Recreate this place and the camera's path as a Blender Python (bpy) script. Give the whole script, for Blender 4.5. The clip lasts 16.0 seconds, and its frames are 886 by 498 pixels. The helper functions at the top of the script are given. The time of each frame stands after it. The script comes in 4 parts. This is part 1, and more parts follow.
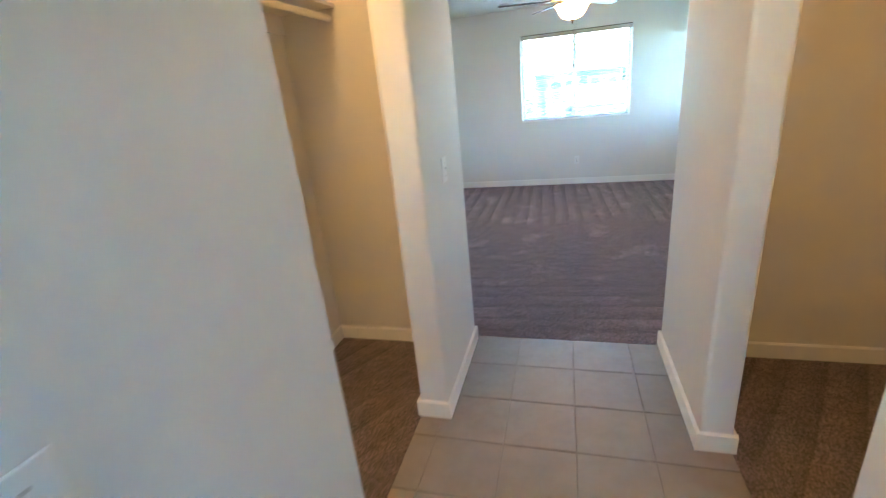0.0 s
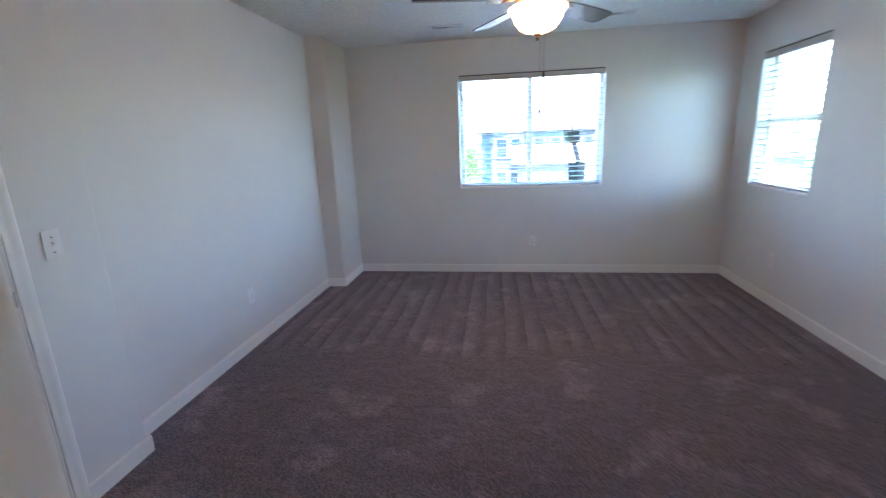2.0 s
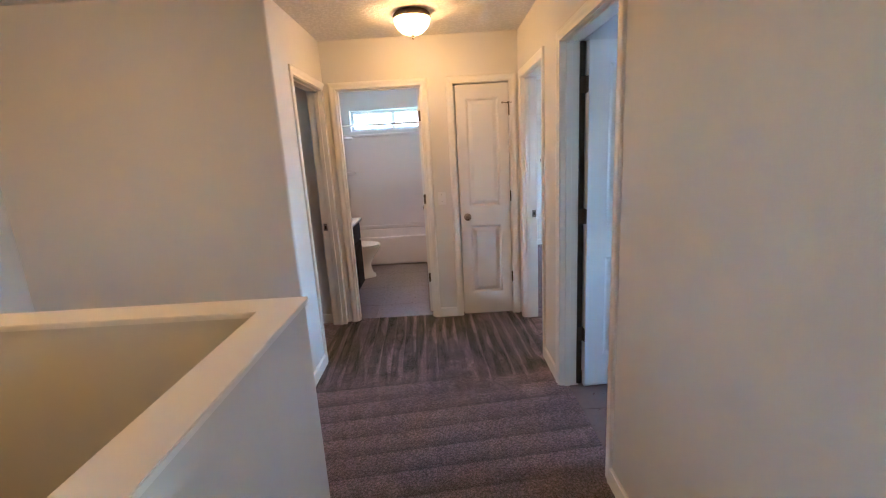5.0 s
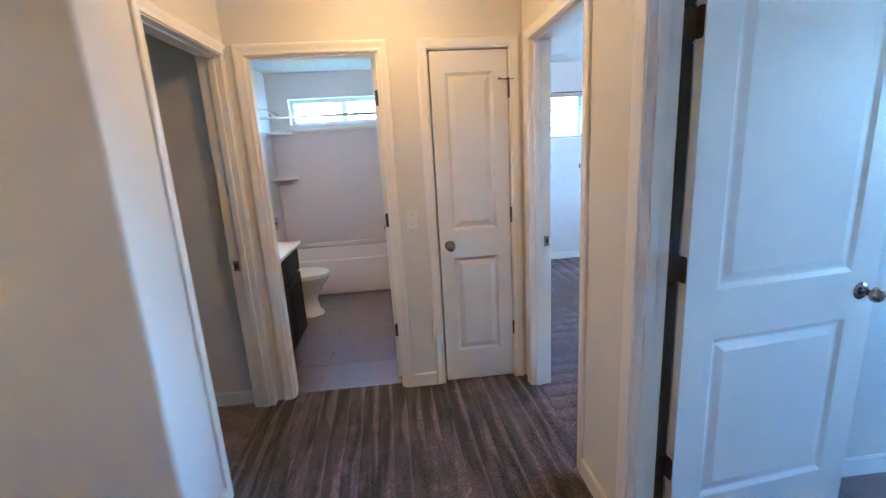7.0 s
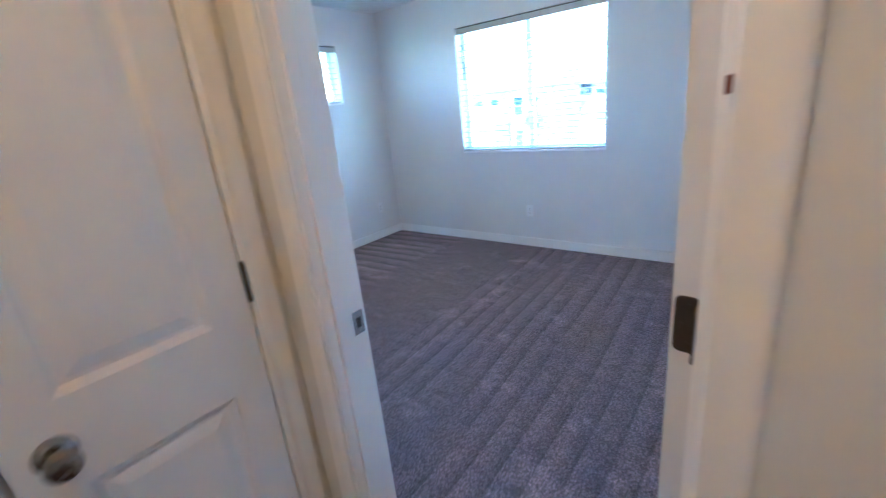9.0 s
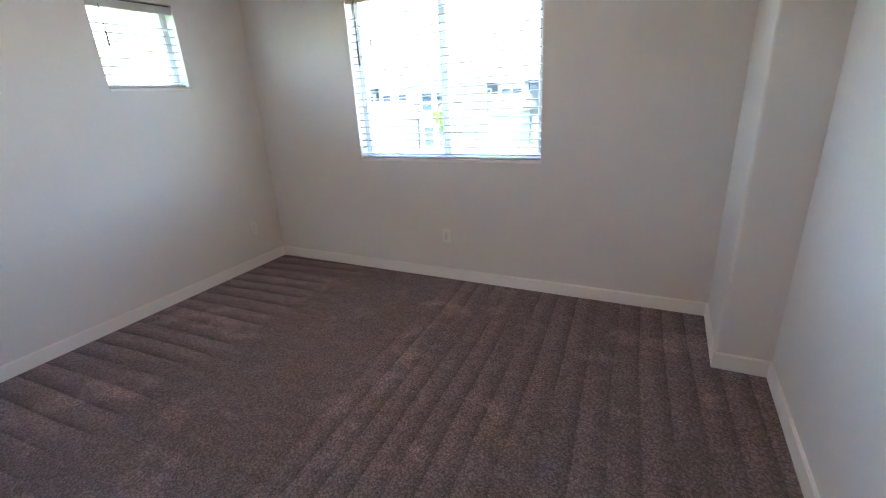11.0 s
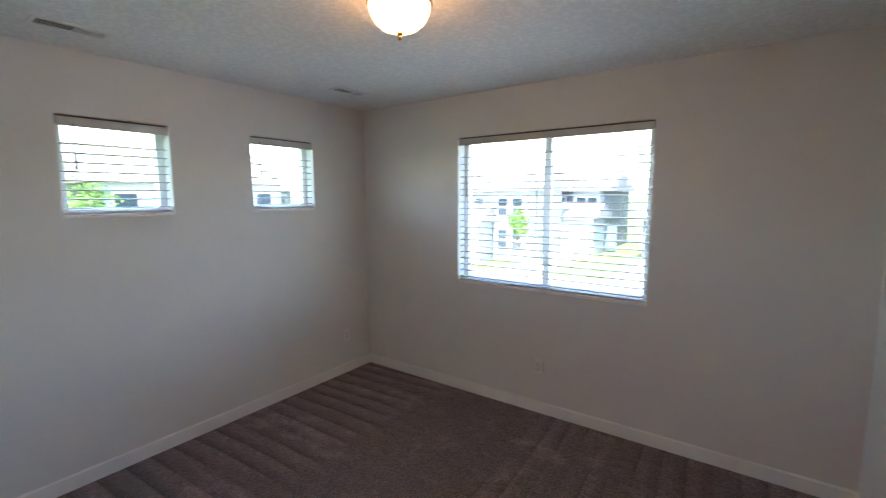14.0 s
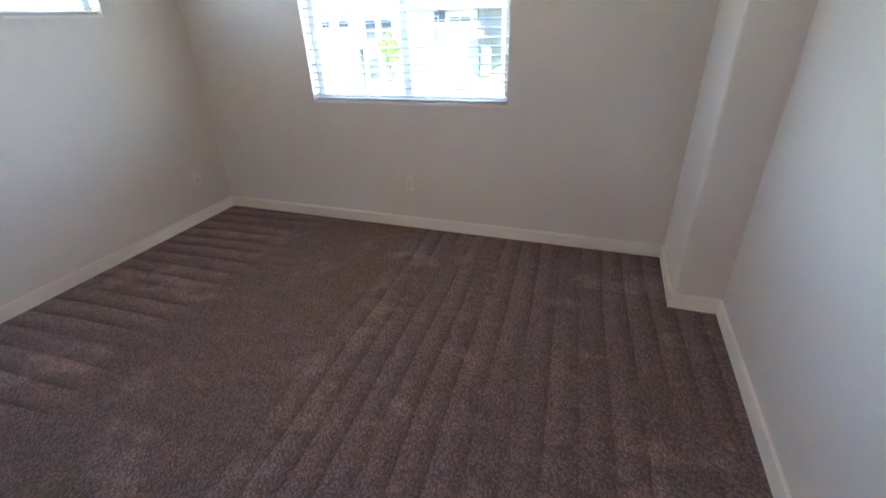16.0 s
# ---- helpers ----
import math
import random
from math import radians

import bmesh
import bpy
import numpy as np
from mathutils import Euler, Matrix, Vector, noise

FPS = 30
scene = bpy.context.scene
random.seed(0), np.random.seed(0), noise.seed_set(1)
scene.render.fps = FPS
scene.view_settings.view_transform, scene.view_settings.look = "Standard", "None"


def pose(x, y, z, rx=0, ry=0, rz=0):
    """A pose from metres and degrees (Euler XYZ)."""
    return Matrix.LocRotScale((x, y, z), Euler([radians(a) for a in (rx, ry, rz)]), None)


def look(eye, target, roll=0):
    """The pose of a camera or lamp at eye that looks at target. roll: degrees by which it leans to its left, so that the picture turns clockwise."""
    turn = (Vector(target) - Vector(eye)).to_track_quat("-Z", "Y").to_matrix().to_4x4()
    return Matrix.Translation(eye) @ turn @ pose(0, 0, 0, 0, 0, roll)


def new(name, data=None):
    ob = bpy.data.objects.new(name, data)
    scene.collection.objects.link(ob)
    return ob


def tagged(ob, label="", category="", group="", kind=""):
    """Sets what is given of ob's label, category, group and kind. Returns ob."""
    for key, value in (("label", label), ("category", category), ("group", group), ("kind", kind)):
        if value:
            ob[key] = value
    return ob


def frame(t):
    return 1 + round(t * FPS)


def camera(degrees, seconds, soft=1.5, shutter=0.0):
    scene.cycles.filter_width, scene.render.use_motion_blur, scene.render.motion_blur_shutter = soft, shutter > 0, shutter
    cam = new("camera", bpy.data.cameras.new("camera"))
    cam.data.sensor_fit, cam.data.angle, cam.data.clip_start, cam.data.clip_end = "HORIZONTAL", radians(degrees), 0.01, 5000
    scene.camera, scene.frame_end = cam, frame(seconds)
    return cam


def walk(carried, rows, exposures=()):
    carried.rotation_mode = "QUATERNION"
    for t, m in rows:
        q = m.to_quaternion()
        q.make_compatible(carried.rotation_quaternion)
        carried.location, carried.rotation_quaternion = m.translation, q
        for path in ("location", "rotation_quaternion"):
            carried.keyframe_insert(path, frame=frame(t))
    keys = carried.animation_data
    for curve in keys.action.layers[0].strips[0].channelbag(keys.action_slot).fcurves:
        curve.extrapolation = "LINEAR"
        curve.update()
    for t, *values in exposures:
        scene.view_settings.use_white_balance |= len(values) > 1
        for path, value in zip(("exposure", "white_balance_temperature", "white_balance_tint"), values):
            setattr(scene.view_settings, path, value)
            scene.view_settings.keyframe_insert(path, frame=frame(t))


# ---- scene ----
cam = camera(90.9, 16.0, soft=1.1, shutter=0.3)
PATH = [
    (0, (0.537, 0.678, 1.477), (0.001, 2.484, 0.803), -5.8),
    (0.5, (0.544, 1.18, 1.466), (0.286, 3.075, 0.881), -5.9),
    (1, (0.577, 1.628, 1.490), (0.452, 3.544, 0.931), -5.1),
    (1.5, (0.602, 2.199, 1.477), (0.471, 4.127, 0.961), -3.8),
    (1.8, (0.515, 2.499, 1.430), (0.347, 4.433, 0.947), -2.7),
    (2, (0.455, 2.689, 1.443), (0.159, 4.608, 0.967), -2.2),
    (2.2, (0.410, 2.890, 1.432), (-0.130, 4.756, 0.962), -2.7),
    (2.5, (0.23, 3.136, 1.397), (-0.881, 4.746, 0.979), -2.8),
    (2.8, (0.089, 3.332, 1.428), (-1.477, 4.501, 1.0), -2.1),
    (3, (-0.054, 3.39, 1.43), (-1.787, 4.296, 0.991), -1.8),
    (3.5, (-0.469, 3.518, 1.438), (-2.399, 3.775, 0.973), -1.3),
    (3.7, (-0.661, 3.475, 1.45), (-2.607, 3.537, 0.989), -0.3),
    (5.8, (-1.578, 3.499, 1.521), (-3.53, 3.497, 1.088), -3.7),
    (6, (-1.733, 3.536, 1.511), (-3.685, 3.536, 1.074), -3.5),
    (6.5, (-2.097, 3.509, 1.488), (-4.044, 3.525, 1.034), -3.4),
    (7, (-2.476, 3.438, 1.517), (-4.417, 3.604, 1.064), -3.3),
    (7.5, (-2.93, 3.429, 1.491), (-4.85, 3.771, 1.046), -4.6),
    (7.7, (-3.088, 3.429, 1.484), (-4.974, 3.896, 1.008), -4.8),
    (8, (-3.343, 3.442, 1.464), (-5.128, 4.189, 0.955), -5.3),
    (8.5, (-3.743, 3.479, 1.444), (-5.209, 4.702, 0.844), -5.4),
    (9, (-4.16, 3.669, 1.421), (-5.369, 5.136, 0.799), -6.0),
    (9.2, (-4.335, 3.773, 1.357), (-5.352, 5.382, 0.744), -6.3),
    (11.3, (-4.735, 4.575, 1.412), (-5.6, 6.247, 0.738), -3.3),
    (11.5, (-4.805, 4.527, 1.403), (-5.867, 6.054, 0.668), -2.2),
    (12, (-4.89, 4.412, 1.407), (-6.123, 5.741, 0.561), -0.9),
    (12.5, (-4.879, 4.402, 1.504), (-6.247, 5.712, 0.861), -1.7),
    (13, (-4.89, 4.391, 1.602), (-6.327, 5.731, 1.23), -1.6),
    (13.5, (-4.863, 4.435, 1.647), (-6.275, 5.82, 1.35), -1.2),
    (14, (-4.855, 4.452, 1.646), (-6.013, 6.065, 1.404), -0.3),
    (14.5, (-4.773, 4.543, 1.657), (-5.57, 6.362, 1.42), -0.5),
    (15, (-4.77, 4.55, 1.612), (-5.461, 6.399, 1.293), -1.4),
    (15.5, (-4.764, 4.584, 1.513), (-5.437, 6.361, 0.889), -2.1),
    (16, (-4.791, 4.584, 1.462), (-5.415, 6.235, 0.522), -2.3),
]
EXPOSURES = [(0.0, 5.95, 5100, -6), (0.5, 5.9, 4700, -2), (1.0, 5.55, 4300, 1), (1.5, 5.3, 4350, 3), (2.0, 5.0, 5250, 7), (2.5, 4.95, 5850, 13), (3.0, 5.3, 5700, 10), (3.5, 5.5, 6000, 11), (6.0, 6.1, 4400, 0), (6.5, 6.0, 4450, 0), (7.0, 6.0, 4450, 0), (7.5, 6.05, 4600, 4), (8.0, 6.0, 4650, 3), (8.5, 6.0, 4350, -1), (9.0, 5.75, 4300, -1), (11.5, 5.1, 6500, 10), (12.0, 5.1, 6550, 10), (12.5, 5.05, 6450, 9), (13.0, 4.75, 6450, 8), (13.5, 4.55, 6450, 8), (14.5, 4.4, 6400, 9), (15.0, 4.45, 6400, 9), (15.5, 4.8, 6450, 9), (16.0, 5.1, 6350, 9)]
walk(cam, [(t, look(eye, target, roll)) for t, eye, target, roll in PATH], EXPOSURES)

# ---- world and sun ----
world = bpy.data.worlds.new("sky")
scene.world = world
world.use_nodes = True
wn = world.node_tree.nodes
sky = wn.new("ShaderNodeTexSky")
sky.sky_type, sky.sun_disc = "NISHITA", False
sky.sun_elevation, sky.sun_rotation = radians(66), radians(166)
world.node_tree.links.new(sky.outputs[0], wn["Background"].inputs[0])
wn["Background"].inputs[1].default_value = 0.15
sun = new("sun", bpy.data.lights.new("sun", "SUN"))
sun.data.energy, sun.data.angle, sun.data.color = 3.0, radians(0.5), (1.0, 0.95, 0.88)
sun.matrix_world = look((0, 0, 30), (-3.0, 12.0, 30 - 27.8))
LAMP_HALL, LAMP_STAIR, LAMP_FAN, LAMP_BED, LAMP_CLOSET, LAMP_BATH = 1.0, 0.95, 1.1, 1.2, 1.7, 1.2
WARM, AMBER = (1.0, 0.465, 0.135), (1.0, 0.455, 0.13)


# ---- materials ----
def mat(name, color, rough=0.5, metal=0.0, spec=0.5):
    m = bpy.data.materials.new(name)
    m.use_nodes = True
    b = m.node_tree.nodes["Principled BSDF"]
    b.inputs["Base Color"].default_value = (*color, 1)
    b.inputs["Roughness"].default_value = rough
    b.inputs["Metallic"].default_value = metal
    b.inputs["Specular IOR Level"].default_value = spec
    return m


class Nodes:
    """A small shorthand for wiring one material."""

    def __init__(self, m):
        self.t = m.node_tree
        self.b = self.t.nodes["Principled BSDF"]
        self.pos = self.t.nodes.new("ShaderNodeNewGeometry").outputs["Position"]

    def add(self, kind, **inputs):
        n = self.t.nodes.new(kind)
        for key, v in inputs.items():
            self.put(v, n.inputs[key.replace("_", " ")])
        return n

    def put(self, v, socket):
        if isinstance(v, bpy.types.NodeSocket):
            self.t.links.new(v, socket)
        else:
            socket.default_value = v

    def noise(self, scale, detail=2.0, rough=0.5, vector=None):
        return self.add("ShaderNodeTexNoise", Vector=vector or self.pos, Scale=scale, Detail=detail, Roughness=rough).outputs["Fac"]

    def math(self, op, a, b=0.0, c=0.0):
        n = self.t.nodes.new("ShaderNodeMath")
        n.operation = op
        for v, s in zip((a, b, c), n.inputs):
            self.put(v, s)
        return n.outputs[0]

    def span(self, v, a, b, lo=0.0, hi=1.0, smooth=True):
        n = self.t.nodes.new("ShaderNodeMapRange")
        n.interpolation_type = "SMOOTHSTEP" if smooth else "LINEAR"
        for s, x in zip(n.inputs, (v, a, b, lo, hi)):
            self.put(x, s)
        return n.outputs[0]

    def mix(self, fac, a, b):
        n = self.t.nodes.new("ShaderNodeMix")
        n.data_type = "RGBA"
        self.put(fac, n.inputs[0])
        self.put(a if isinstance(a, bpy.types.NodeSocket) else (*a, 1), n.inputs[6])
        self.put(b if isinstance(b, bpy.types.NodeSocket) else (*b, 1), n.inputs[7])
        return n.outputs[2]

    def bump(self, height, strength, distance):
        n = self.add("ShaderNodeBump", Height=height, Strength=strength, Distance=distance)
        self.t.links.new(n.outputs[0], self.b.inputs["Normal"])

    def color(self, c):
        self.t.links.new(c, self.b.inputs["Base Color"])

    def rough(self, r):
        self.t.links.new(r, self.b.inputs["Roughness"])

    def turned(self, degrees, scale=(1, 1, 1)):
        n = self.add("ShaderNodeMapping", Vector=self.pos)
        n.inputs["Rotation"].default_value = (0, 0, radians(degrees))
        n.inputs["Scale"].default_value = scale
        return n.outputs[0]


def paint(name, color, rough, grain, strength, wear=0.03):
    """Rolled or sprayed paint: fine texture, faint uneven tone and gloss."""
    m = mat(name, color, rough)
    n = Nodes(m)
    tone = n.span(n.noise(1.7, 3), 0.3, 0.7)
    n.color(n.mix(tone, color, [c * (1 - wear) for c in color]))
    n.rough(n.span(n.noise(grain * 0.2, 2), 0.3, 0.7, rough - 0.05, rough + 0.08))
    n.bump(n.noise(grain, 3), strength, 0.002)
    return m


def knockdown():
    """Ceiling paint over flattened spatter."""
    m = mat("ceiling_texture", (0.76, 0.76, 0.75), 0.75)
    n = Nodes(m)
    blobs = n.span(n.noise(38, 4, 0.6), 0.45, 0.60)
    fine = n.noise(160, 2)
    n.color(n.mix(blobs, (0.78, 0.78, 0.77), (0.86, 0.86, 0.85)))
    n.bump(n.math("MULTIPLY_ADD", fine, 0.15, blobs), 0.5, 0.0035)
    return m


def carpet(name, axis, low, high, color, scuffs=0.35, mid=None):
    """Cut-pile carpet. low and high: (limit on the axis, direction of the vacuum tracks in degrees, width, strength) below and above their limits; calm between, or with the tracks of mid (direction, width, strength). A fifth entry gives ragged streaks."""
    m = mat(name, color, 1.0, 0, 0.1)
    n = Nodes(m)
    n.b.inputs["Sheen Weight"].default_value = 0.3
    n.b.inputs["Sheen Roughness"].default_value = 0.6
    xyz = n.add("ShaderNodeSeparateXYZ", Vector=n.pos).outputs
    wobble = n.math("MULTIPLY_ADD", n.math("SUBTRACT", n.noise(1.4, 2), 0.5), 0.7, xyz[axis])

    def tracks(degrees, step, streaks):
        c, k = math.cos(radians(degrees)), math.sin(radians(degrees))
        across = n.math("SUBTRACT", n.math("MULTIPLY", xyz[1], c), n.math("MULTIPLY", xyz[0], k))
        along = n.math("ADD", n.math("MULTIPLY", xyz[0], c), n.math("MULTIPLY", xyz[1], k))
        lane = n.add("ShaderNodeCombineXYZ", X=n.math("MULTIPLY", across, 1.1), Y=n.math("MULTIPLY", along, 0.45)).outputs[0]
        bend = n.math("MULTIPLY_ADD", n.noise(1.0, 1, 0.4, lane), step * 0.9, across)
        saw = n.math("FRACT", n.math("DIVIDE", bend, step))
        tone = n.math("SUBTRACT", n.span(saw, 0.0, 0.55, 0.15, 1.0, False), n.span(saw, 0.88, 0.96))
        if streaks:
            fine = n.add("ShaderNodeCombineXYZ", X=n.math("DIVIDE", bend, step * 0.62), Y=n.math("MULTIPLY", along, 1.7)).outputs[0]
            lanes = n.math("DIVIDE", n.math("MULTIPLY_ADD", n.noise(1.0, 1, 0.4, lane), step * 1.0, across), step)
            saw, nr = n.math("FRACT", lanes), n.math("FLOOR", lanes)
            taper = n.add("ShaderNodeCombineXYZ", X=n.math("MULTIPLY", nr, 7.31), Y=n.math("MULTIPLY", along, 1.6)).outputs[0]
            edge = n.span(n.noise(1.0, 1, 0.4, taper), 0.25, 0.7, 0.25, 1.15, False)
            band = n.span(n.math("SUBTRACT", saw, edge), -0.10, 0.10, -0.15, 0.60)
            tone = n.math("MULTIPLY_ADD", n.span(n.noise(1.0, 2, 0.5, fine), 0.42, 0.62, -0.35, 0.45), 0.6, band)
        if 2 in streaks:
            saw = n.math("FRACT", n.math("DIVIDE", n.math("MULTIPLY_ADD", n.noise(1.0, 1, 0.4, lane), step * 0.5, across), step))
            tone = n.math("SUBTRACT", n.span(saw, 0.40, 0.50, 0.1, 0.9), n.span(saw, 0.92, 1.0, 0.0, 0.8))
        cut = n.add("ShaderNodeCombineXYZ", X=n.math("MULTIPLY", across, 4.2), Y=n.math("MULTIPLY", along, 0.9)).outputs[0]
        return n.math("MULTIPLY", n.math("SUBTRACT", tone, 0.5), n.span(n.noise(1.0, 2, 0.5, cut), 0.38 if streaks else 0.32, 0.50 if streaks else 0.54, 0.55 if 1 in streaks else 0.0))

    below = n.math("MULTIPLY", n.span(wobble, low[0] - 0.15, low[0] + 0.15, low[3], 0.0), tracks(*low[1:3], low[4:]))
    above = n.math("MULTIPLY", n.span(wobble, high[0] - 0.15, high[0] + 0.15, 0.0, high[3]), tracks(*high[1:3], high[4:]))
    if mid:
        inner = n.math("MULTIPLY", n.span(wobble, low[0] - 0.1, low[0] + 0.1), n.span(wobble, high[0] - 0.1, high[0] + 0.1, mid[2], 0.0))
        below = n.math("ADD", below, n.math("MULTIPLY", inner, tracks(*mid[:2], mid[3:])))
    scuff = n.span(n.noise(2.8, 3, 0.62), 0.55, 0.66)
    swirl = n.span(n.noise(7.0, 3, 0.6, n.turned(20, (1.0, 2.2, 1))), 0.35, 0.68, -0.5, 0.5)
    tuft = n.add("ShaderNodeTexVoronoi", Vector=n.pos, Scale=95.0).outputs["Distance"]
    fibre = n.noise(330, 2, 0.7)
    clump = n.noise(72, 3, 0.7, n.turned(35, (1.0, 2.0, 1)))
    level = n.math("ADD", n.math("ADD", below, above), 1.0)
    level = n.math("MULTIPLY_ADD", scuff, scuffs, level)
    level = n.math("MULTIPLY_ADD", swirl, 0.28, level)
    level = n.math("MULTIPLY", level, n.span(clump, 0.30, 0.56, 0.50, 1.18))
    speck = n.span(n.noise(120, 1, 0.5), 0.62, 0.70, 1.0, 0.45)
    level = n.math("MULTIPLY", level, speck)
    level = n.math("MULTIPLY", level, n.span(fibre, 0.3, 0.7, 0.6, 1.4))
    level = n.math("MULTIPLY", level, n.span(tuft, 0.1, 0.75, 1.25, 0.5))
    shade = n.add("ShaderNodeVectorMath", Vector=(0, 0, 0))
    shade.operation = "SCALE"
    shade.inputs[0].default_value = color
    n.put(level, shade.inputs["Scale"])
    n.color(shade.outputs[0])
    h = n.math("ADD", n.math("MULTIPLY", tuft, -1.0), n.math("ADD", n.math("MULTIPLY", fibre, 0.7), n.math("MULTIPLY", clump, 1.8)))
    n.bump(h, 1.0, 0.012)
    return m


def tile_mat(name, color, spread=0.08, rough=0.42):
    m = mat(name, color, rough)
    n = Nodes(m)
    each = n.t.nodes.new("ShaderNodeObjectInfo").outputs["Random"]
    cloud = n.noise(9, 5, 0.65)
    level = n.math("ADD", n.span(cloud, 0.25, 0.75, 1 - spread, 1 + spread), n.math("MULTIPLY", each, spread * 0.6))
    shade = n.t.nodes.new("ShaderNodeVectorMath")
    shade.operation = "SCALE"
    shade.inputs[0].default_value = color
    n.put(level, shade.inputs["Scale"])
    n.color(shade.outputs[0])
    n.rough(n.span(n.noise(30, 3), 0.3, 0.7, rough - 0.08, rough + 0.12))
    n.bump(n.noise(60, 2), 0.015, 0.0005)
    return m


def glow(name, color, strength):
    m = mat(name, (0.9, 0.86, 0.78), 0.35)
    n = Nodes(m)
    tone = n.span(n.noise(14, 3), 0.3, 0.7, 0.85, 1.1)
    n.b.inputs["Emission Color"].default_value = (*color, 1)
    n.put(n.math("MULTIPLY", tone, strength), n.b.inputs["Emission Strength"])
    return m


def wood(name, dark, light, rough=0.45):
    m = mat(name, dark, rough)
    n = Nodes(m)
    grain = n.noise(7, 5, 0.6, n.turned(0, (9, 1, 9)))
    n.color(n.mix(n.span(grain, 0.3, 0.7), dark, light))
    n.bump(grain, 0.1, 0.001)
    return m


def metal(name, color, rough):
    m = mat(name, color, rough, 1.0)
    n = Nodes(m)
    n.rough(n.span(n.noise(90, 3), 0.3, 0.7, rough - 0.06, rough + 0.1))
    return m


def pane_glass():
    m = bpy.data.materials.new("window_glass")
    m.use_nodes = True
    t = m.node_tree
    t.nodes.remove(t.nodes["Principled BSDF"])
    clear, gloss, mixed = t.nodes.new("ShaderNodeBsdfTransparent"), t.nodes.new("ShaderNodeBsdfGlossy"), t.nodes.new("ShaderNodeMixShader")
    clear.inputs[0].default_value = (0.93, 0.95, 0.94, 1)
    gloss.inputs["Roughness"].default_value = 0.01
    mixed.inputs[0].default_value = 0.05
    t.links.new(clear.outputs[0], mixed.inputs[1])
    t.links.new(gloss.outputs[0], mixed.inputs[2])
    t.links.new(mixed.outputs[0], t.nodes["Material Output"].inputs[0])
    return m


def siding(name, color, step=0.15):
    """Lap boards for the houses over the street."""
    m = mat(name, color, 0.7)
    n = Nodes(m)
    z = n.add("ShaderNodeSeparateXYZ", Vector=n.pos).outputs[2]
    saw = n.math("FRACT", n.math("DIVIDE", z, step))
    n.color(n.mix(n.span(n.noise(2, 3), 0.3, 0.7), color, [c * 0.9 for c in color]))
    n.bump(saw, 0.6, 0.02)
    return m


def rough_ground(name, a, b, scale, bump=0.4, dist=0.02):
    m = mat(name, a, 0.95, 0, 0.2)
    n = Nodes(m)
    mixed = n.mix(n.span(n.noise(scale, 5, 0.65), 0.3, 0.7), a, b)
    n.color(n.mix(n.span(n.noise(scale * 0.06, 2), 0.35, 0.65, 0, 0.5), mixed, [c * 0.75 for c in a]))
    n.bump(n.noise(scale * 3, 3), bump, dist)
    return m


WALL = paint("wall_paint", (0.75, 0.741, 0.717), 0.62, 190, 0.22)
TRIM = paint("trim_paint", (0.88, 0.872, 0.852), 0.38, 60, 0.05)
DOORS = paint("door_paint", (0.80, 0.795, 0.785), 0.36, 110, 0.08)
CEIL = knockdown()
PLATE = mat("white_plastic", (0.81, 0.81, 0.80), 0.3)
NICK = mat("bare_wood", (0.16, 0.055, 0.035), 0.7)
SLOT = mat("dark_slot", (0.03, 0.03, 0.03), 0.6)
NICKEL = metal("satin_nickel", (0.33, 0.305, 0.28), 0.2)
BRONZE = metal("brushed_bronze", (0.20, 0.145, 0.10), 0.38)
HINGE = metal("aged_hinge_steel", (0.13, 0.105, 0.085), 0.42)
CHROME = metal("chrome", (0.75, 0.75, 0.76), 0.12)
VINYL = mat("window_vinyl", (0.82, 0.82, 0.81), 0.4)
SLAT = mat("blind_slat_white", (0.55, 0.55, 0.54), 0.5)
WAND = mat("blind_wand", (0.10, 0.09, 0.08), 0.4)
GLASS = pane_glass()
PORCELAIN = mat("porcelain", (0.80, 0.79, 0.77), 0.12)
ACRYLIC = mat("tub_acrylic", (0.72, 0.65, 0.64), 0.38)
ESPRESSO = wood("espresso_wood", (0.008, 0.005, 0.0045), (0.015, 0.010, 0.008), 0.6)
ESPRESSO.node_tree.nodes["Principled BSDF"].inputs["Specular IOR Level"].default_value = 0.2
BLADE = wood("dark_blade_wood", (0.030, 0.022, 0.018), (0.065, 0.045, 0.035), 0.3)
GROUT = mat("grout", (0.245, 0.21, 0.18), 0.9)
TILE = tile_mat("floor_tile", (0.25, 0.215, 0.185))
BATH_TILE = tile_mat("bath_floor_tile", (0.20, 0.150, 0.138), 0.06, 0.35)
SUBFLOOR = mat("subfloor_board", (0.3, 0.24, 0.16), 0.9)
PILE = (0.266, 0.184, 0.198)
CARPET_MASTER = carpet("carpet_master", 1, (3.9, 4, 0.16, 0.6), (5.5, 91, 0.15, 0.8), PILE, 0.6)
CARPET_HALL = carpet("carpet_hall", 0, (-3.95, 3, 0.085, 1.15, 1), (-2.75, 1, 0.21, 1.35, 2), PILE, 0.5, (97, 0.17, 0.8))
CARPET_BED = carpet("carpet_bedroom", 0, (-6.95, 3, 0.135, 1.1), (-6.0, 93, 0.125, 0.75), PILE, 0.6)
CARPET_CLOSET = carpet("carpet_closet", 0, (-0.3, 60, 0.15, 0.5), (0.6, 62, 0.15, 0.6), PILE, 0.25)


